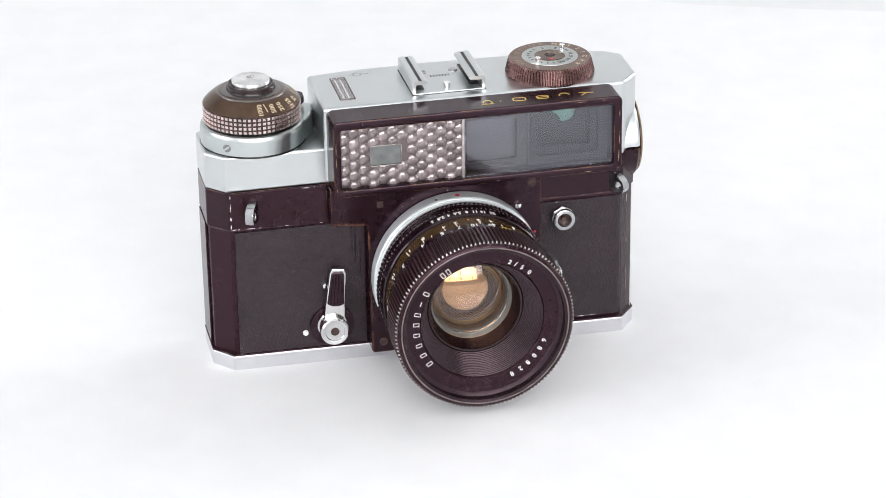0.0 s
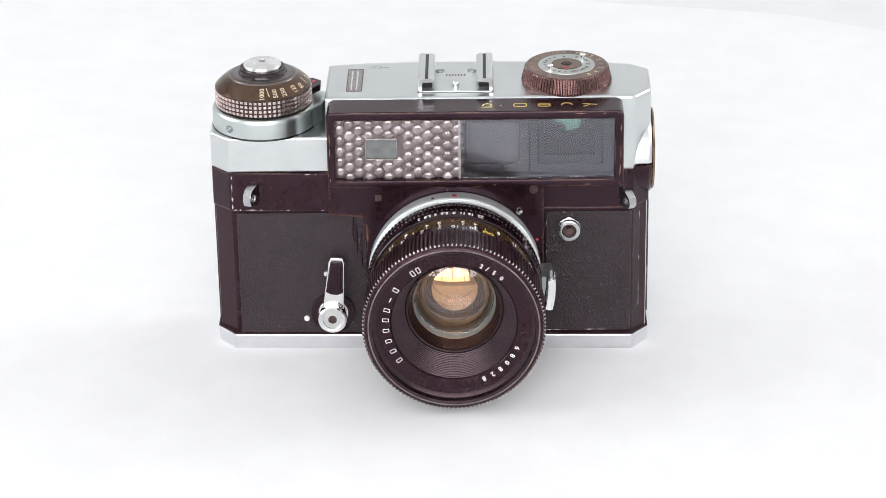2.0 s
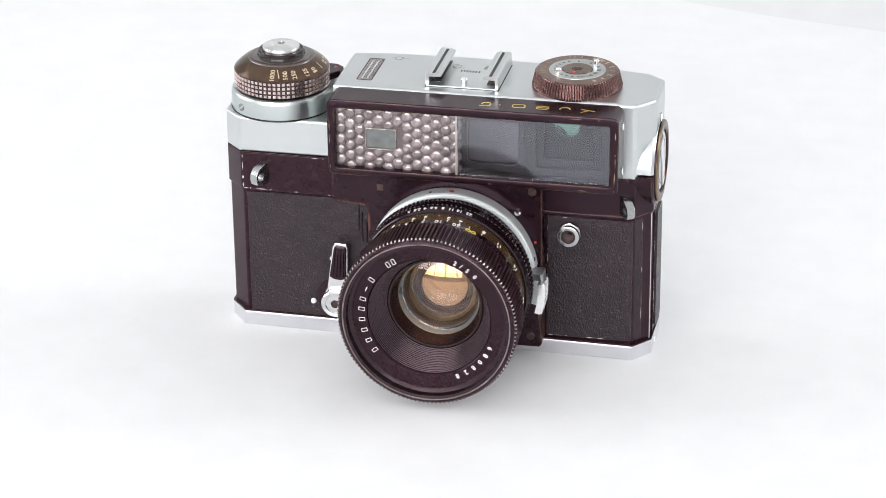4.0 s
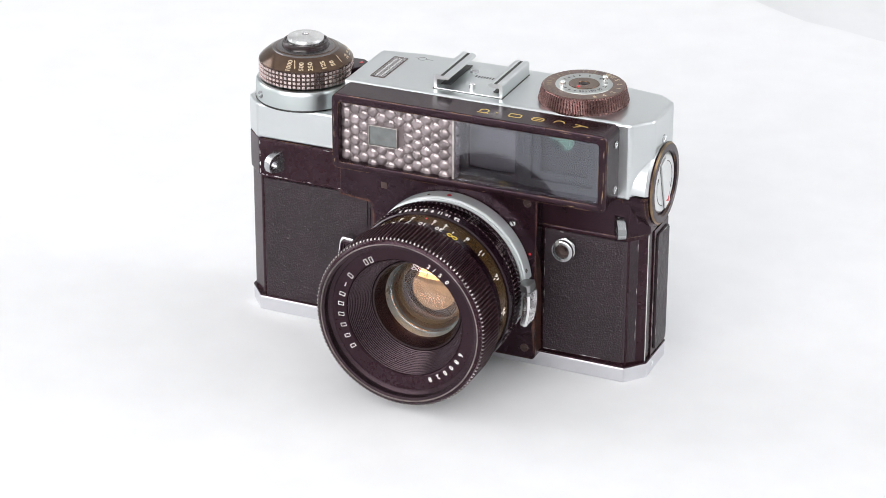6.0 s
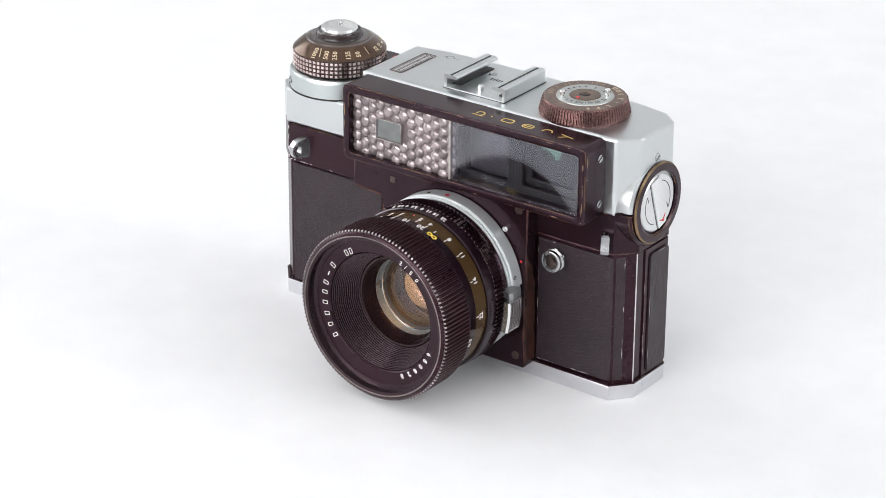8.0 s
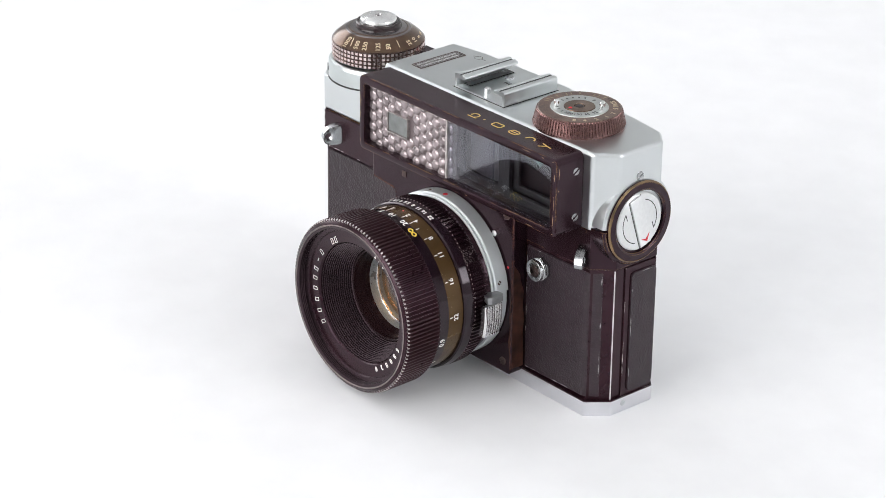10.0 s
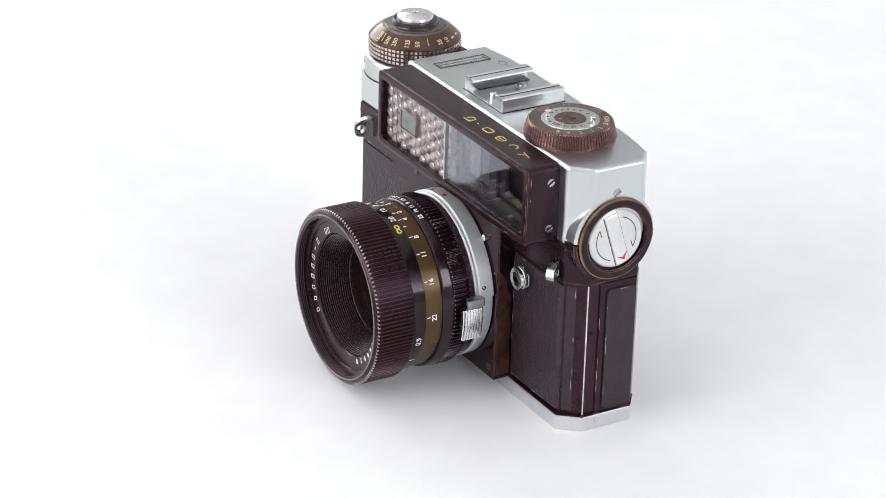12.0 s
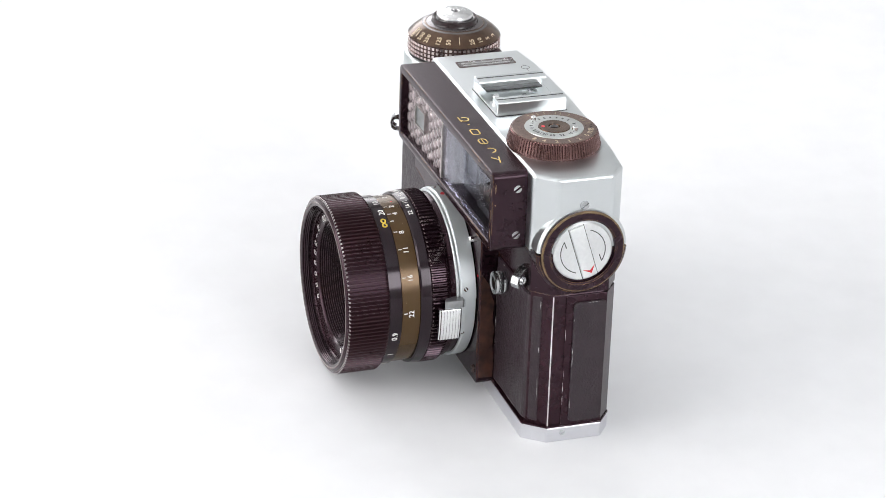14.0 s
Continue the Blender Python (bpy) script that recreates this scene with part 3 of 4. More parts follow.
# ---- lens ----
LENS = Matrix.Translation((7.6, 0, 34.3)) @ FRONT
lens = part("lens", lathe([(24, 19.5), (27.4, 19.5), (27.4, 33.9), (28.0, 34.5), (28.0, 51.5), (26.5, 51.5), (26.5, 60), (24, 60), (22, 38), (16.5, 34), (16.5, 19.5)], 96, True), ANODISED, C, "black standard lens with engraved scales", m=LENS)
part("mount_ring", lathe([(26, 20.9), (28.3, 21.0), (28.4, 24.6), (28.0, 25.0), (26, 25.0)], 128, True), COLLAR, lens, "satin chrome mount ring", m=LENS)
part("mount_collar", sweep([(27.6, 21.0), (29.3, 21.1), (29.35, 26.0), (29.0, 26.5), (28.6, 26.6), (27.6, 26.6)], 7, 196, 120), COLLAR, lens, "satin chrome mount collar", m=LENS)
part("collar_line", sweep([(27.6, 26.8), (28.7, 26.8), (28.75, 27.3), (28.5, 27.6), (27.6, 27.6)], 7, 196, 120), COLLAR, lens, m=LENS)
part("rear_ring", lathe([(26, 27.6), (28.1, 27.6), (27.9, 28.6), (27.3, 29.6), (26, 29.6)], 128, True), TURNEDBLACK, lens, m=LENS)
for a, r in ((13.5, 0.75), (104, 0.55), (-21, 0.6)):
    screw("collar_screw", lens, on_barrel(LENS, a, 29.15 if a > 0 else 28.2, 24.6), r, BROWNDARK)
part("red_dot", lathe([(0, 0.12), (0.8, 0.12), (0.9, 0)], 20), RED, lens, m=on_barrel(LENS, 89.6, 29.3, 24.2))
part("red_dot", lathe([(0, 0.08), (0.45, 0.08), (0.5, 0)], 20), RED, C, m=Matrix.Translation((35.7, -20.45, 45.5)) @ FRONT)
part("lock_pin", lathe([(0, 1.9), (0.7, 1.8), (1.1, 1.3), (1.2, 0)], 24), BRIGHT, C, "bright steel lens lock pin", m=Matrix.Translation((29.7, -20.3, 56.2)) @ FRONT)
# release lever with ribs
lever = part("release_lever", sweep([(31.6, 27.6), (33.4, 27.6), (33.7, 28.2), (33.7, 34.6), (33.3, 35.2), (31.6, 35.2)], -14.8, 4.6, 14), BRIGHT, lens, "bright ribbed release lever", m=LENS)
for k in range(7):
    z = 28.4 + k * 1.02
    part("rib", sweep([(33.5, z - 0.36), (34.05, z - 0.2), (34.05, z + 0.2), (33.5, z + 0.36)], -14.5, 4.3, 12), BRIGHT, lever, m=LENS)
part("lever_root", sweep([(28.0, 25.6), (32.6, 26.4), (33.2, 27.2), (33.2, 32.0), (32.4, 33.0), (28.0, 31.0)], 4.8, 9.0, 4), LUGDARK, lens, m=LENS)
part("lever_arm", sweep([(28.0, 25.4), (31.0, 25.6), (31.0, 28.2), (28.0, 28.2)], -16, 5, 10), COLLAR, lens, m=LENS)
# rings
part("aperture_grip", lathe([(27, 29.6), (28.6, 29.7), (29.3, 30.3), (29.5, 31.0), (29.5, 35.8), (29.2, 36.2), (27, 36.2)], 460, True, {1: 0.25, 2: 0.7, 3: 0.8, 4: 0.8, 5: 0.6}), ANODISED, lens, "black slotted aperture grip", m=LENS)
part("grip_edge", lathe([(29.30, 35.75), (29.54, 35.80), (29.34, 36.0)], 460, False, {0: 0.95, 1: 0.95, 2: 0.95}), WORNDARK, lens, "slot ends rubbed bright", m=LENS)
part("aperture_ring", lathe([(27, 36.2), (29.1, 36.2), (29.4, 36.5), (29.4, 36.8), (29.1, 39.6), (28.7, 40.1), (27, 40.2)], 128, True), GLOSSRING, lens, "glossy black aperture ring", m=LENS)
part("scale_ring", lathe([(27, 40.2), (28.15, 40.2), (28.15, 46.3), (27, 46.3)], 128, True), OLIVE, lens, "olive brown depth scale ring", m=LENS)
part("focus_ring", lathe([(27, 46.4), (28.3, 46.4), (28.6, 46.7), (28.6, 50.8), (27, 50.8)], 128, True), GLOSSRING, lens, "glossy black distance ring", m=LENS)
part("focus_grip", lathe([(27, 50.8), (28.9, 50.9), (29.7, 51.3), (30.2, 52.0), (30.2, 64.4), (29.9, 65.0), (28.5, 65.1)], 528, False, {1: 0.1, 2: 0.6, 3: 0.75, 4: 0.75, 5: 0.6}), GRIP, lens, "fluted black focusing grip with bright worn tips", m=LENS)
part("grip_edge", lathe([(29.9, 64.55), (30.14, 64.62), (29.96, 64.98), (29.6, 65.12)], 528, False, {0: 0.9, 1: 0.9, 2: 0.9, 3: 0.5}), TIP, lens, "flute ends rubbed bright", m=LENS)
part("front_rim", lathe([(29.2, 64.8), (29.3, 65.2), (28.9, 65.6), (28.3, 65.8)], 128), TURNEDBLACK, lens, m=LENS)
part("rim_line", lathe([(28.3, 65.7), (28.2, 65.9), (27.9, 65.9), (27.8, 65.7)], 128), WORNDARK, lens, "rim edge rubbed to metal", m=LENS)
part("filter_thread", lathe([(27.8, 65.7)] + [(26.9 - 0.14 * (k % 2), 65.5 - 0.32 * k) for k in range(9)] + [(26.2, 62.7), (25.4, 62.5)], 128), THREAD, lens, m=LENS)
part("name_ring", lathe([(25.6, 62.6), (25.3, 62.2), (21.2, 61.7), (20.8, 61.4), (20.6, 60.9)], 128), NAMERING, lens, "glossy black engraved name ring", m=LENS)
STEPS = 15
steps = []
for k in range(STEPS):
    r, z = 20.6 - 4.2 * k / STEPS, 61.0 - 10.0 * k / STEPS
    steps += [(r, z), (r + 0.16, z - 0.40), (r - 0.22, z - 0.52)]
part("inner_cone", lathe(steps + [(16.2, 50.8), (16.0, 50.4)], 96), RIDGED, lens, "ridged black inner cone", m=LENS)
part("retaining_ring", lathe([(16.3, 50.5), (16.0, 51.1), (15.4, 51.0), (14.8, 49.4), (14.6, 48.0), (14.2, 47.4), (13.9, 46.0), (13.8, 45.0)], 96), MAROON, lens, "dark maroon retaining ring", m=LENS)
part("inner_tube", lathe([(13.9, 45.6), (13.6, 44.6), (13.4, 42.6), (13.2, 42.4)], 72), TUBE, lens, "grey inner tube", m=LENS)
part("tube_line", lathe([(13.4, 42.8), (13.1, 43.0), (12.9, 42.8), (12.9, 42.3)], 72), BRIGHT, lens, m=LENS)
part("inner_tube", lathe([(13.2, 42.5), (13.1, 38.0), (12.9, 37.6), (12.9, 32.4), (12.7, 32.2)], 72), TUBE, lens, "grey stepped inner tube", m=LENS)
part("tube_line", lathe([(12.9, 32.8), (12.6, 33.0), (12.4, 32.7), (12.4, 32.2)], 72), BRIGHT, lens, m=LENS)
part("rear_baffle", lathe([(12.8, 32.3), (12.0, 30.0), (10.6, 29.4), (10.2, 27.0), (8.4, 26.4), (8.0, 24.4), (0, 24.0)], 72), BAFFLE, lens, "dim rear baffle", m=LENS)


def dome(r, apex, half, sign=1):
    big = r / math.sin(radians(half))
    return lathe([(0, apex)] + [(big * math.sin(radians(half * k / 12)), apex - sign * big * (1 - math.cos(radians(half * k / 12)))) for k in range(1, 13)], 72)


part("front_element", dome(13.8, 48.0, 22), FRONTGLASS, lens, "clear coated front element", m=LENS)
part("second_element", dome(12.8, 44.4, 31), AMBER, lens, "amber coated inner element", m=LENS)
part("rear_element", dome(9.6, 29.0, 30, -1), CLEAR, lens, "clear coated rear element", m=LENS)


# scales
def mark(name, body, size, mat, parent, m):
    lettering(name, body, size, mat, parent, m, 0.04)


for body, a in (("22", 72), ("16", 78.5), ("11", 84), ("8", 89.5), ("5.6", 95.8), ("4", 101.6), ("2.8", 107), ("2", 113)):
    mark("aperture_numeral", body, 2.1, WHITEPAINT, lens, on_barrel(LENS, a, 29.25, 38.3) @ pose(0, 0, 0, -6))
for body, a, mat in (("0.9", -16.5, WHITEPAINT), ("1", -36, WHITEPAINT), ("1.2", -58, WHITEPAINT), ("20", 76.5, WHITEPAINT), ("10", 88.5, WHITEPAINT), ("7", 99, WHITEPAINT), ("5", 111, WHITEPAINT), ("4", 126, WHITEPAINT), ("3", 145, WHITEPAINT)):
    mark("distance_numeral", body, 2.8, mat, lens, on_barrel(LENS, a, 28.62, 48.5 if a < 0 else 47.7))
mark("infinity_mark", "\u221e", 4.6, YELLOW, lens, on_barrel(LENS, 66.2, 28.62, 48.2))
DEPTH = ((2, 83.5), (4, 75), (8, 58.5), (11, 45), (16, 25.5), (22, 0.5))
for number, a in DEPTH + tuple((n, 183 - a) for n, a in DEPTH):
    mark("depth_numeral", str(number), 2.5, WHITEPAINT, lens, on_barrel(LENS, a - (0.6 if number > 4 else 0), 28.17, 43.1))
    part("depth_tick", box(-0.14, 0.14, -0.65, 0.65, 0, 0.05), WHITEPAINT, lens, m=on_barrel(LENS, a, 28.16, 45.2))
for a in (68, 118):
    part("depth_tick", box(-0.14, 0.14, -0.65, 0.65, 0, 0.05), WHITEPAINT, lens, m=on_barrel(LENS, a, 28.16, 45.2))
part("index_mark", lathe([(0, 0.05), (0.3, 0.05), (0.35, 0)], 16), RED, lens, m=on_barrel(LENS, 90.5, 28.16, 42.2))
# name ring: serial and aperture in figures, the maker's name as plain bars
for ch, a in zip("680828", (-24, -32, -40, -48, -56, -64.5)):
    mark("serial_figure", ch, 2.4, WHITEPAINT, lens, on_face(LENS, a, 22.5, 61.95))
for ch, a in zip("2/50", (66, 60.5, 54, 46)):
    mark("aperture_mark", ch, 2.2, WHITEPAINT, lens, on_face(LENS, a, 22.5, 61.95))
for k, a in enumerate((216, 206, 196, 186, 176.3, 167, 157, 147, 126, 120.5)):
    if k == 6:
        bars = box(-0.8, 0.8, -0.15, 0.15, 0, 0.05)
    else:
        bars = plate_with_hole(rounded(-0.64, 0.64, -1.05, 1.05, 0.15), rounded(-0.43, 0.43, -0.84, 0.84, 0.08), 0, 0.05)
    part("name_bar", bars, WHITEPAINT, lens, m=on_face(LENS, a, 22.5, 61.97))

# ---- shutter dial ----
SC = at(-56.8, 0.2, -0.3)
SD = at(-56.8, 0.2, 1.0)
sd = part("shutter_dial", lathe([(0, 97.6), (10.3, 98.3), (10.6, 98.2), (13.2, 97.0), (15.4, 95.2), (16.3, 94.2), (15.7, 93.9), (15.7, 87.9), (15, 87.7)], 96), CONE, C, "brown bell-shaped shutter speed dial", m=SD)
knurl = bmesh.new()
NK = 64
for row in range(4):
    for k in range(NK):
        zc, a = 88.7 + row * 1.48, 360 * k / NK
        er, et = polar(a)
        quad = []
        for r, hw, hz in ((15.6, 0.64, 0.60), (16.45, 0.46, 0.44)):
            for su, sv in ((-1, -1), (1, -1), (1, 1), (-1, 1)):
                quad.append(knurl.verts.new(er * r + et * (su * hw) + Z * (zc + sv * hz)))
        knurl.faces.new(quad[4:])
        for i in range(4):
            j = (i + 1) % 4
            knurl.faces.new((quad[i], quad[j], quad[4 + j], quad[4 + i]))
# dark ground paints shade between knurls; pale tips carry wear and glints
part("knurl_ground", lathe([(15.5, 94.0), (15.74, 93.9), (15.74, 87.9), (15.2, 87.8)], 96), BROWNDARK, sd, "grooves between the knurls, shade put into the colour", m=SD)
part("knurled_rim", knurl, KNURL, sd, "knurled rim, tips coloured bright for wear and glints", m=SD)
collar = part("collar", lathe([(0, 88.7), (16.3, 88.7), (17.1, 88.4), (17.5, 87.7), (17.6, 86.8), (17.6, 81.4)], 96), SHADEDCHROME, sd, "satin chrome collar", m=SC)
part("collar_seam", lathe([(17.5, 82.0), (17.66, 82.0), (17.8, 81.6), (17.8, 81.4)], 96), GROOVE, sd, m=SC)
screw("collar_screw", sd, SC @ basis(polar(-128)[1], Z, polar(-128)[0], polar(-128)[0] * 17.55 + Z * 84.6), 1.35, LUGDARK)
part("hub_plate", lathe([(11.6, 97.7), (11.4, 98.0), (8.4, 98.6), (8.0, 98.65)], 64), HUBGREY, sd, "grey metal plate round the button", m=SD)
part("hub", lathe([(8.3, 98.5), (8.1, 99.0), (8.0, 100.1), (7.6, 100.5), (7.1, 100.5), (6.9, 100.2), (6.3, 100.1)], 64), GLOSSHUB, sd, "dark glossy hub", m=SD)
part("release_button", lathe([(6.4, 100.0), (6.5, 100.9), (6.3, 101.6), (5.6, 102.0), (1.6, 102.45), (1.3, 102.4), (1.2, 101.4), (0, 101.3)], 64), TURNEDSTEEL, sd, "bright steel release button", m=SD)
part("button_hole", lathe([(0, 101.6), (1.15, 101.6), (1.15, 101.2)], 20), INNER, sd, m=SD)
for body, a in (("1000", -87), ("500", -70), ("250", -58), ("125", -40), ("50", -26), ("25", 7), ("10", 20), ("5", 34), ("2", 48)):
    lettering("speed_numeral", body, 2.3, GOLDPALE, sd, on_cone(SD, a, 14.7, 95.85, 40), 0.05)
part("speed_tick", box(-1.7, 1.7, -0.14, 0.14, 0, 0.08), GOLDPALE, sd, m=on_cone(SD, -79.5, 14.2, 96.3, 38) @ pose(0, 0, 0, 0, 0, 12))
part("speed_tick", box(-1.5, 1.5, -0.12, 0.12, 0, 0.08), GOLDPALE, sd, m=on_cone(SD, -11, 14.2, 96.3, 38))
pointer = part("index_lug", prism([(-45.5, 0), (-41.5, 1.6), (-37.9, 7.0), (-37.7, 11.2), (-40.5, 13.6), (-46.5, 13.6)], 89.6, 92.0, 0.4), BLACK, C, "black index lug beside the shutter dial")
part("index_stem", prism([(-48.5, -12.6), (-40.9, -6.5), (-36.9, -0.4), (-35.3, 5.0), (-35.3, 10), (-40.5, 14.2), (-46.5, 14)], 81.1, 88.0, 0.5, 3), SHADEDCHROME, pointer)
part("index_mark", prism([(-40.7, 9.2), (-39.4, 9.9), (-40.0, 10.6), (-40.6, 11.0)], 91.98, 92.06), RED, pointer)

# ---- film speed dial ----
ED = at(46.1, -0.2, 2.8)
ed = part("exposure_dial", lathe([(0, 98.0), (13.8, 98.1), (14.2, 97.7), (15.3, 93.3), (15.0, 92.4)], 336, False, {2: 0.4, 3: 0.45}), BROWN, C, "brown fluted film speed dial", m=ED)
part("dial_top", lathe([(9.4, 98.0), (9.5, 98.25), (13.5, 98.25), (13.8, 98.0)], 96), DIALTOP, ed, m=ED)
part("scale_disc", lathe([(5.2, 98.2), (5.3, 98.45), (9.5, 98.45), (9.6, 98.2)], 96), DISCDULL, ed, "silver scale disc with dark figures", m=ED)
part("hub", lathe([(5.2, 98.3), (5.0, 98.65), (1.9, 98.65), (1.7, 98.2), (0, 98.1)], 48), CONE, ed, m=ED)
part("hub_screw", lathe([(0, 98.7), (1.1, 98.7), (1.5, 98.4), (1.6, 98.1)], 24), INNER, ed, m=ED)
part("red_dot", lathe([(0, 0.08), (0.6, 0.08), (0.65, 0)], 16), RED, ed, m=on_dial(ED, -100, 3.6, 98.66))
for x, y in ((-5.6, -5.1), (5.6, 5.0)):
    part("pin", lathe([(0, 100.3), (0.7, 100.3), (0.9, 100.0), (0.9, 98.3)], 20), BRIGHT, ed, "bright steel pin", m=at(46.1 + x, -0.2 + y, 2.8))
for body, a in (("8", -52), ("4", -35.5), ("2", -16), ("1", 4), ("2", 22), ("5", 42), ("10", 55), ("25", 68)):
    lettering("speed_numeral", body, 2.3, GOLDPALE, ed, on_dial(ED, a, 11.9, 98.26), 0.04)
for body, a in (("250", -72), ("130", -48), ("65", -24), ("32", 0), ("16", 26), ("8", 60), ("4", 95)):
    lettering("speed_numeral", body, 1.9, DARKINK, ed, on_dial(ED, a, 7.3, 98.46), 0.04)
for a in (92, 104, 112, 136, 150, 158, 176, 188, 196, 204):
    part("worn_mark", box(-0.8, 0.8, -0.2, 0.2, 0, 0.05), WEAK, ed, m=on_dial(ED, a, 11.7, 98.26) @ pose(0, 0, 0, 0, 0, 90))
for a in range(122, 270, 16):
    part("worn_mark", box(-0.5, 0.5, -0.26, 0.26, 0, 0.05), DARKINK, ed, m=on_dial(ED, a, 7.4, 98.46) @ pose(0, 0, 0, 0, 0, 90))

# ---- accessory shoe ----
SHOE = at(0, 0, 1.0)
shoe = part("accessory_shoe", box(-3.7, 20.9, -10.7, 13.6, 94.4, 94.95, 0.12), CHROME, C, "chrome accessory shoe", m=SHOE)
part("shoe_seam", box(-4.1, 21.3, -11.05, 13.9, 94.4, 94.58), GROOVE, shoe, m=SHOE)
for side, x in ((1, -3.9), (-1, 21.1)):
    leg = [(0, 94.9), (1.2, 94.9), (1.2, 98.0), (4.9, 98.0), (5.5, 98.4), (5.2, 99.1), (3.7, 99.6), (3.3, 99.2), (2.3, 99.2), (1.9, 99.6), (0.5, 99.5), (0, 99.0)]
    pts = [(x + side * a, b) for a, b in leg]
    part("rail", prism(pts if side > 0 else pts[::-1], -13.4, 10.5, 0.1, 1), CHROME, shoe, "chrome bent rail", m=SHOE @ FRONT)
    part("rail_groove", box(min(x + side * 2.25, x + side * 3.35), max(x + side * 2.25, x + side * 3.35), -10.1, 13.2, 99.15, 99.25), GROOVE, shoe, m=SHOE)
    part("rail_spring", prism([(x + side * 1.3, 95.0), (x + side * 4.6, 95.0), (x + side * 4.6, 95.3), (x + side * 1.3, 95.3)][:: side], -12.4, 7.4), GROOVE, shoe, "dark spring under the rail", m=SHOE @ FRONT)
    screw("shoe_screw", shoe, at(8.6 - side * 5.4, 8.0, 95.9), 1.6, LUG, 20 * side)
part("contact_pin", lathe([(0, 96.8), (0.9, 96.8), (1.1, 96.5), (1.1, 94.9), (1.9, 94.9), (1.9, 94.6)], 24), BRIGHT, shoe, "bright steel contact pin", m=at(8.6, -6.8, 1.0))
for k in range(7):
    part("number_bar", box(-0.24, 0.24, -0.8, 0.8, 0, 0.05), DARKINK, shoe, m=at(5.5 + k * 1.02, 4.2, 95.95))

# ---- rewind knob ----
RW = Matrix.Translation((73.2, 0.4, 70.1)) @ SIDE
rw = part("rewind_knob", lathe([(13.2, -1), (13.9, -0.5), (14.0, 1.9), (13.5, 2.5), (11.4, 2.6), (10.8, 2.2), (10.6, 0.4)], 120), BLACK, C, "black ringed rewind knob with brass wear", m=RW)
part("brass_line", lathe([(14.0, 1.85), (14.05, 1.98), (13.66, 2.46), (13.56, 2.5)], 120), RIMBRASS, rw, "rim rubbed to brass", m=RW)
part("disc", lathe([(0, 2.0), (9.6, 2.0), (10.0, 1.7), (10.0, 0.1)], 96), DISC, rw, "satin silver disc", m=RW)
tilt = RW @ pose(0, 0, 0, 0, 0, 18)
part("grip_bar", prism([(-2.45, -9.2), (2.45, -9.2), (2.45, 9.2), (-2.45, 9.2)], 1.9, 2.6, 0.2), DISC, rw, "fold-out satin grip bar", m=tilt)
for s_ in (-1, 1):
    part("bar_seam", box(min(s_ * 2.5, s_ * 2.72), max(s_ * 2.5, s_ * 2.72), -9.4, 9.4, 1.95, 2.06), DARKINK, rw, m=tilt)
for a0, a1, head in ((149, 255, 149), (-31, 74, -31)):
    part("arrow_arc", sweep([(7.4, 1.95), (7.7, 1.95), (7.7, 2.06), (7.4, 2.06)], a0, a1, 28), DARKINK, rw, m=RW)
    part("arrow_tip", box(-0.15, 0.15, -2.4, 0.1, 1.95, 2.06), DARKINK, rw, m=RW @ Matrix.Translation((*(polar(head)[0] * 7.55).xy, 0)) @ pose(0, 0, 0, 0, 0, 20 if head > 0 else 200))
part("red_arrow", prism([(0.2, -6.4), (2.5, -6.6), (4.0, -4.6), (3.1, -7.6)], 2.58, 2.7), RED, rw, m=RW)

# ---- strap lugs ----
def strap_lug(x, outline, hole_at, turn, half, mat):
    """A flat steel eye that stands forward from the body; outline in (forward, up), counterclockwise."""
    cy, cz = hole_at
    ring, hole = [], []
    n = len(outline)
    for k in range(32):
        a = 2 * math.pi * k / 32
        d = Vector((math.cos(a), math.sin(a)))
        best = 9.0
        for i in range(n):
            p, q = Vector(outline[i]) - Vector(hole_at), Vector(outline[(i + 1) % n]) - Vector(hole_at)
            e = q - p
            det = d.x * e.y - d.y * e.x
            if abs(det) < 1e-9:
                continue
            s = (p.x * e.y - p.y * e.x) / det
            u = (p.x * d.y - p.y * d.x) / det
            if s > 0 and -1e-6 <= u <= 1 + 1e-6:
                best = min(best, s)
        ring.append((cy + best * d.x, cz + best * d.y))
        hole.append((cy + 1.35 * d.x, cz + 1.35 * d.y))
    m = pose(x, -14.6, 0, 0, 0, turn) @ Matrix(((0, 0, 1, 0), (-1, 0, 0, 17.5), (0, 1, 0, 0), (0, 0, 0, 1)))
    part("strap_lug", plate_with_hole(ring, hole, -half, half, 0.3), mat, C, "bright steel strap lug", m=m)


strap_lug(-59.6, [(17.5, 58.0), (21.5, 57.8), (23.6, 58.6), (24.3, 60.4), (24.1, 62.4), (22.8, 64.0), (19.5, 65.2), (17.5, 65.2)], (22.0, 61.0), -24, 1.4, LUG)
strap_lug(65.0, [(16.0, 56.2), (20.0, 55.8), (22.8, 56.0), (23.7, 57.8), (23.0, 60.0), (20.0, 62.0), (16.0, 62.6)], (21.0, 58.4), 31, 1.4, LUG)

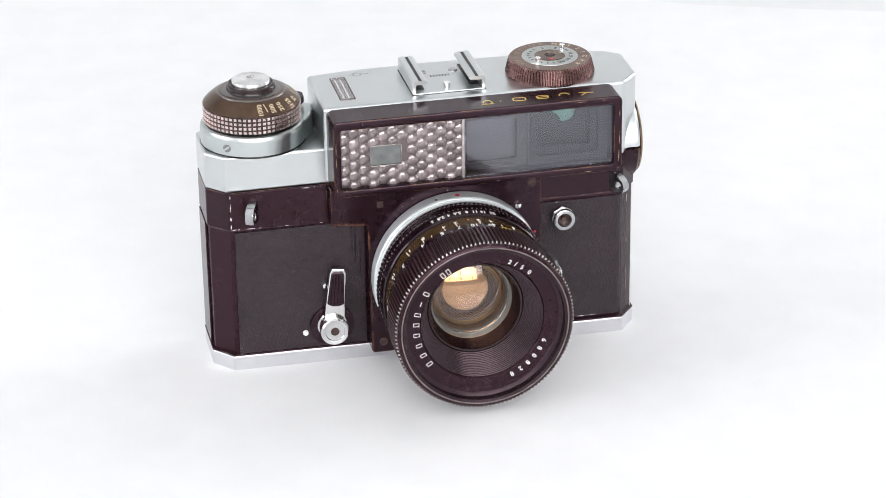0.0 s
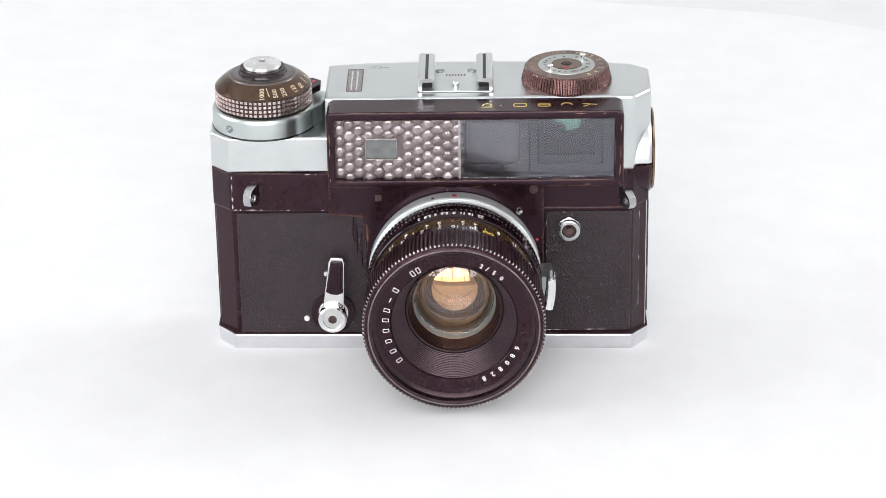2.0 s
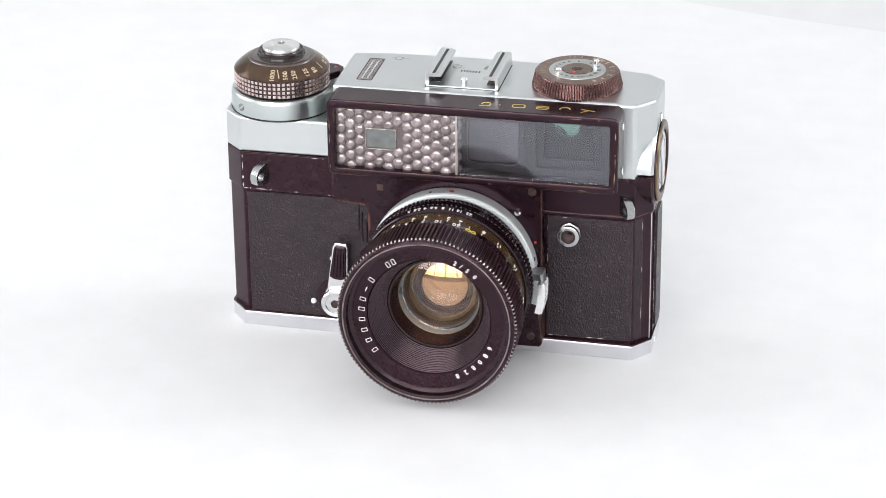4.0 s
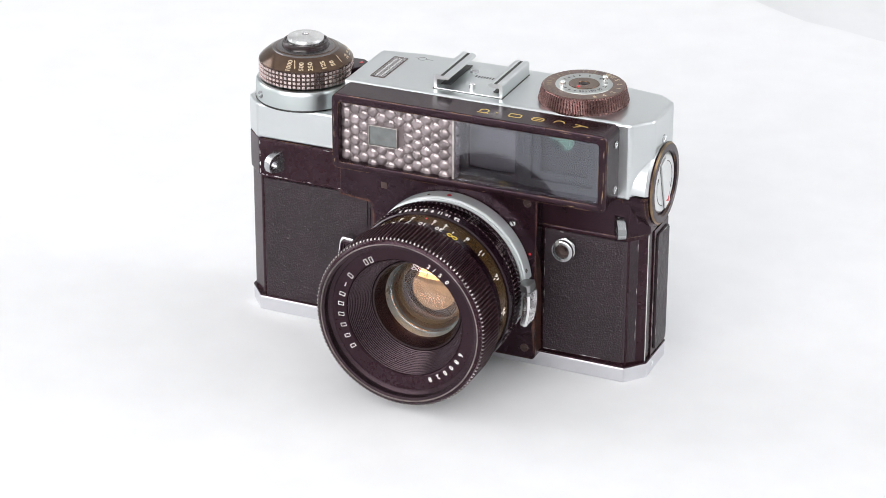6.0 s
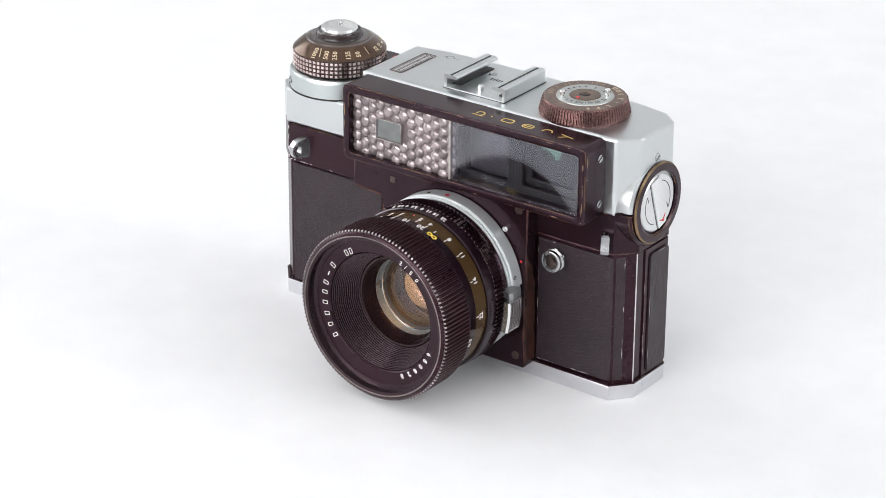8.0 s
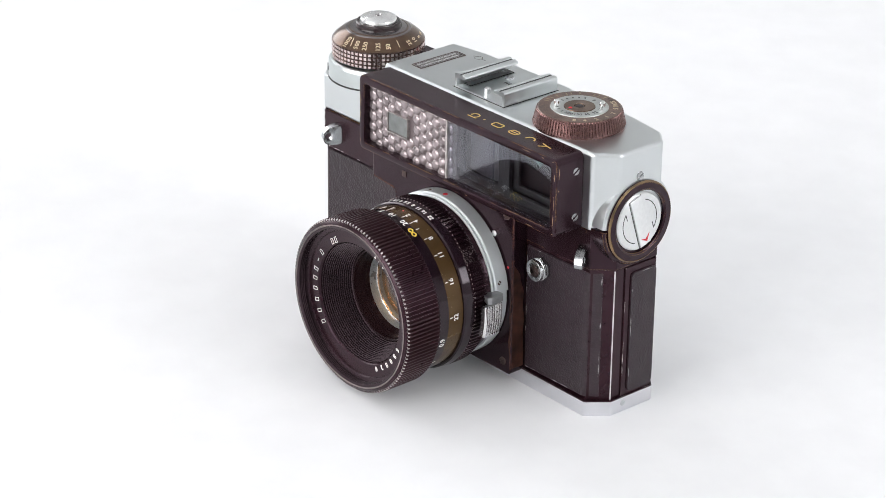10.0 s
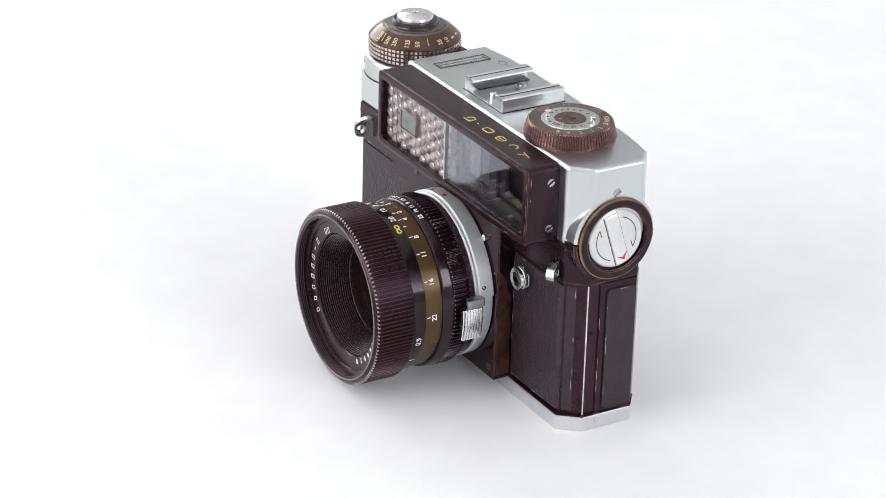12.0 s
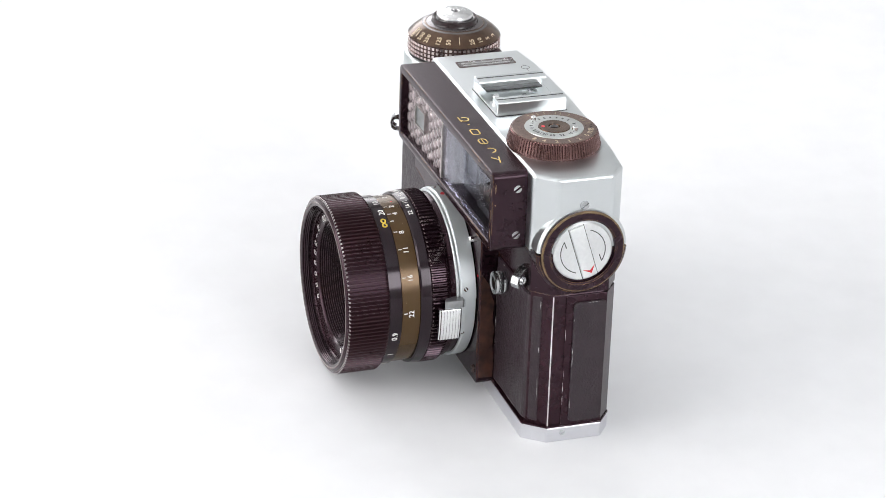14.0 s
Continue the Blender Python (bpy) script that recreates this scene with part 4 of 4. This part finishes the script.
# ---- self-timer ----
TM = Matrix.Translation((-34.7, 3.0, 16.2)) @ FRONT @ pose(0, 0, 0, 0, 0, -5)
timer = part("self_timer_lever", prism([(-3.7, 1.0), (3.7, 1.0), (2.9, 20.6), (2.2, 22.4), (-2.0, 22.4), (-2.7, 20.6)], 20.8, 22.2, 0.3), BRIGHT, C, "bright self-timer lever with black ribbed grip", m=TM)
part("boss", lathe([(6.0, 17.5), (6.0, 18.4), (5.0, 18.8), (4.6, 18.8), (4.6, 22.4), (4.9, 22.6), (4.9, 24.3), (4.4, 24.8), (3.4, 24.6), (3.2, 24.2), (1.5, 24.2), (1.4, 23.6), (0, 23.6)], 64), BRIGHT, timer, "bright turned boss", m=TM)
part("boss_ring", lathe([(7.6, 18.6), (7.5, 19.1), (5.2, 19.25), (5.0, 18.0)], 48), ANODISED, timer, m=TM)
part("boss_screw", lathe([(0, 24.1), (1.3, 24.1), (1.4, 23.4)], 20), BROWNDARK, timer, m=TM)
part("grip", prism([(-2.9, 9.6), (-1.2, 8.8), (1.2, 8.8), (2.9, 9.6), (2.3, 20.4), (1.7, 21.4), (-1.5, 21.4), (-2.1, 20.4)], 22.1, 22.9, 0.25), ANODISED, timer, "black ribbed grip", m=TM)
for k in range(4):
    part("rib", prism([(-1.9 + k * 1.2, 9.8), (-1.5 + k * 1.2, 9.8), (-1.35 + k * 0.98, 20.2), (-1.7 + k * 0.98, 20.2)], 22.8, 23.4, 0.1), ANODISED, timer, m=TM)
part("timer_button", lathe([(0, 19.4), (0.9, 19.2), (1.2, 18.6), (1.2, 17.5)], 20), BRIGHT, C, "small bright button", m=Matrix.Translation((-36.6, 3.2, 31.1)) @ FRONT)
part("white_dot", lathe([(0, 19.5), (0.8, 19.4), (1.0, 18.6)], 20), WHITEPAINT, C, "white painted index dot", m=Matrix.Translation((-43.9, 3.4, 14.0)) @ FRONT)

# ---- flash socket ----
PC = Matrix.Translation((46.6, 2.6, 47.8)) @ FRONT
nut = []
for k in range(6):
    for d in (-24, 24):
        a = radians(60 * k + d)
        nut.append((3.95 * math.cos(a), 3.95 * math.sin(a)))
socket = part("flash_socket", prism(nut, 17.6, 19.0, 0.25), LUG, C, "bright threaded flash socket", m=PC)
part("thread", lathe([(3.7, 19.3), (3.9, 19.7), (3.5, 19.9), (3.9, 20.2), (3.5, 20.5), (3.9, 20.8), (3.7, 21.6), (3.2, 21.8), (2.5, 21.8), (2.3, 21.4), (2.3, 18.5)], 48), LUG, socket, m=PC)
part("contact", lathe([(0, 20.6), (0.8, 20.6), (0.9, 20.2), (0.9, 19.2), (2.3, 19.2)], 24), BROWNDARK, socket, m=PC)


# ---- scuffs along the edges ----
def scuffs(points, width, parent, m=None, fill=0.6, seed=1, mat=WORN, label="bare metal scuffs"):
    """Broken slivers of bare metal along a line, a hair proud of the surface; points in millimetres, the last coordinate facing out."""
    rng = random.Random(seed)
    bm = bmesh.new()
    for p, q in zip(points, points[1:]):
        p, q = Vector(p), Vector(q)
        d = (q - p).normalized()
        side = d.cross(Vector((0, 0, 1)))
        pos, end = 0.0, (q - p).length
        while pos < end:
            run = rng.uniform(0.5, 5.0)
            if rng.random() < fill:
                a, c = p + d * pos, p + d * min(end, pos + run)
                mid = (a + c) / 2
                w = width * rng.uniform(0.4, 1.2)
                loop = [a, mid + side * w * 0.6, c, mid - side * w * 0.6]
                low = [bm.verts.new(v) for v in loop]
                top = [bm.verts.new(v + Vector((0, 0, 0.05))) for v in loop]
                bm.faces.new(top)
                for i in range(4):
                    j = (i + 1) % 4
                    bm.faces.new((low[i], low[j], top[j], top[i]))
            pos += run + rng.uniform(0.1, 2.0)
    part("scuff", bm, mat, parent, label, m=m)


scuffs([(-67.7, 67.8, 15.3), (-67.7, 55.3, 15.3)], 0.45, C, FRONT, 0.95, 3)
scuffs([(-67.5, 55.2, 15.3), (-35.2, 54.7, 15.3)], 0.3, C, FRONT, 0.5, 4)
scuffs([(-61, 68.0, 15.3), (-37, 68.0, 15.3)], 0.3, C, FRONT, 0.45, 5)
scuffs([(39.0, 53.0, 14.76), (57.0, 53.0, 14.76)], 0.22, C, FRONT, 0.35, 6)
scuffs([(39.0, 8.5, 14.76), (66.4, 8.5, 14.76)], 0.22, C, FRONT, 0.5, 7)
scuffs([(-66.4, 8.3, 14.8), (-61.5, 8.3, 14.8)], 0.4, C, FRONT, 0.8, 8)
scuffs([(38.9, 50.0, 14.76), (38.9, 10.0, 14.76)], 0.2, C, FRONT, 0.4, 9)
CHAMFER = Matrix.Translation((69.3, -12.65, 0)) @ pose(0, 0, 0, 0, 0, 44) @ FRONT
scuffs([(2.0, 52.0, 0.04), (2.0, 30.0, 0.04), (1.9, 10.0, 0.04)], 0.22, C, CHAMFER, 0.5, 10)
scuffs([(-3.55, 53.0, 73.95), (-3.55, 8.0, 73.95)], 0.16, C, SIDE, 0.5, 11)
scuffs([(-1.0, 50.0, 74.52), (-1.0, 10.0, 74.52)], 0.16, C, SIDE, 0.4, 12)
scuffs([(0.2, 51.4, 74.52), (9.0, 51.3, 74.52)], 0.16, C, SIDE, 0.5, 13)

# brass showing on the corners of the window housing
GOLDEN = {"mat": BRASSWEAR, "label": "brass worn bare"}
scuffs([(63.4, 92.5, 27.0), (63.4, 76.0, 27.0)], 0.22, housing, FRONT, 0.45, 21, **GOLDEN)
scuffs([(63.3, 76.0, 27.0), (63.0, 69.0, 27.0)], 0.6, housing, FRONT, 0.85, 22, **GOLDEN)
scuffs([(62.0, 68.6, 27.0), (20.0, 68.6, 27.0)], 0.25, housing, FRONT, 0.30, 23, **GOLDEN)
scuffs([(-33.4, 92.0, 27.0), (-33.4, 70.0, 27.0)], 0.2, housing, FRONT, 0.35, 24, **GOLDEN)
scuffs([(30.0, 94.0, 27.0), (63.0, 94.0, 27.0)], 0.2, housing, FRONT, 0.25, 25, **GOLDEN)
scuffs([(25.9, 92.0, 64.4), (25.9, 70.0, 64.4)], 0.42, housing, Matrix(((0, 0, 1, 0), (-1, 0, 0, 0), (0, 1, 0, 0), (0, 0, 0, 1))), 0.70, 26, **GOLDEN)
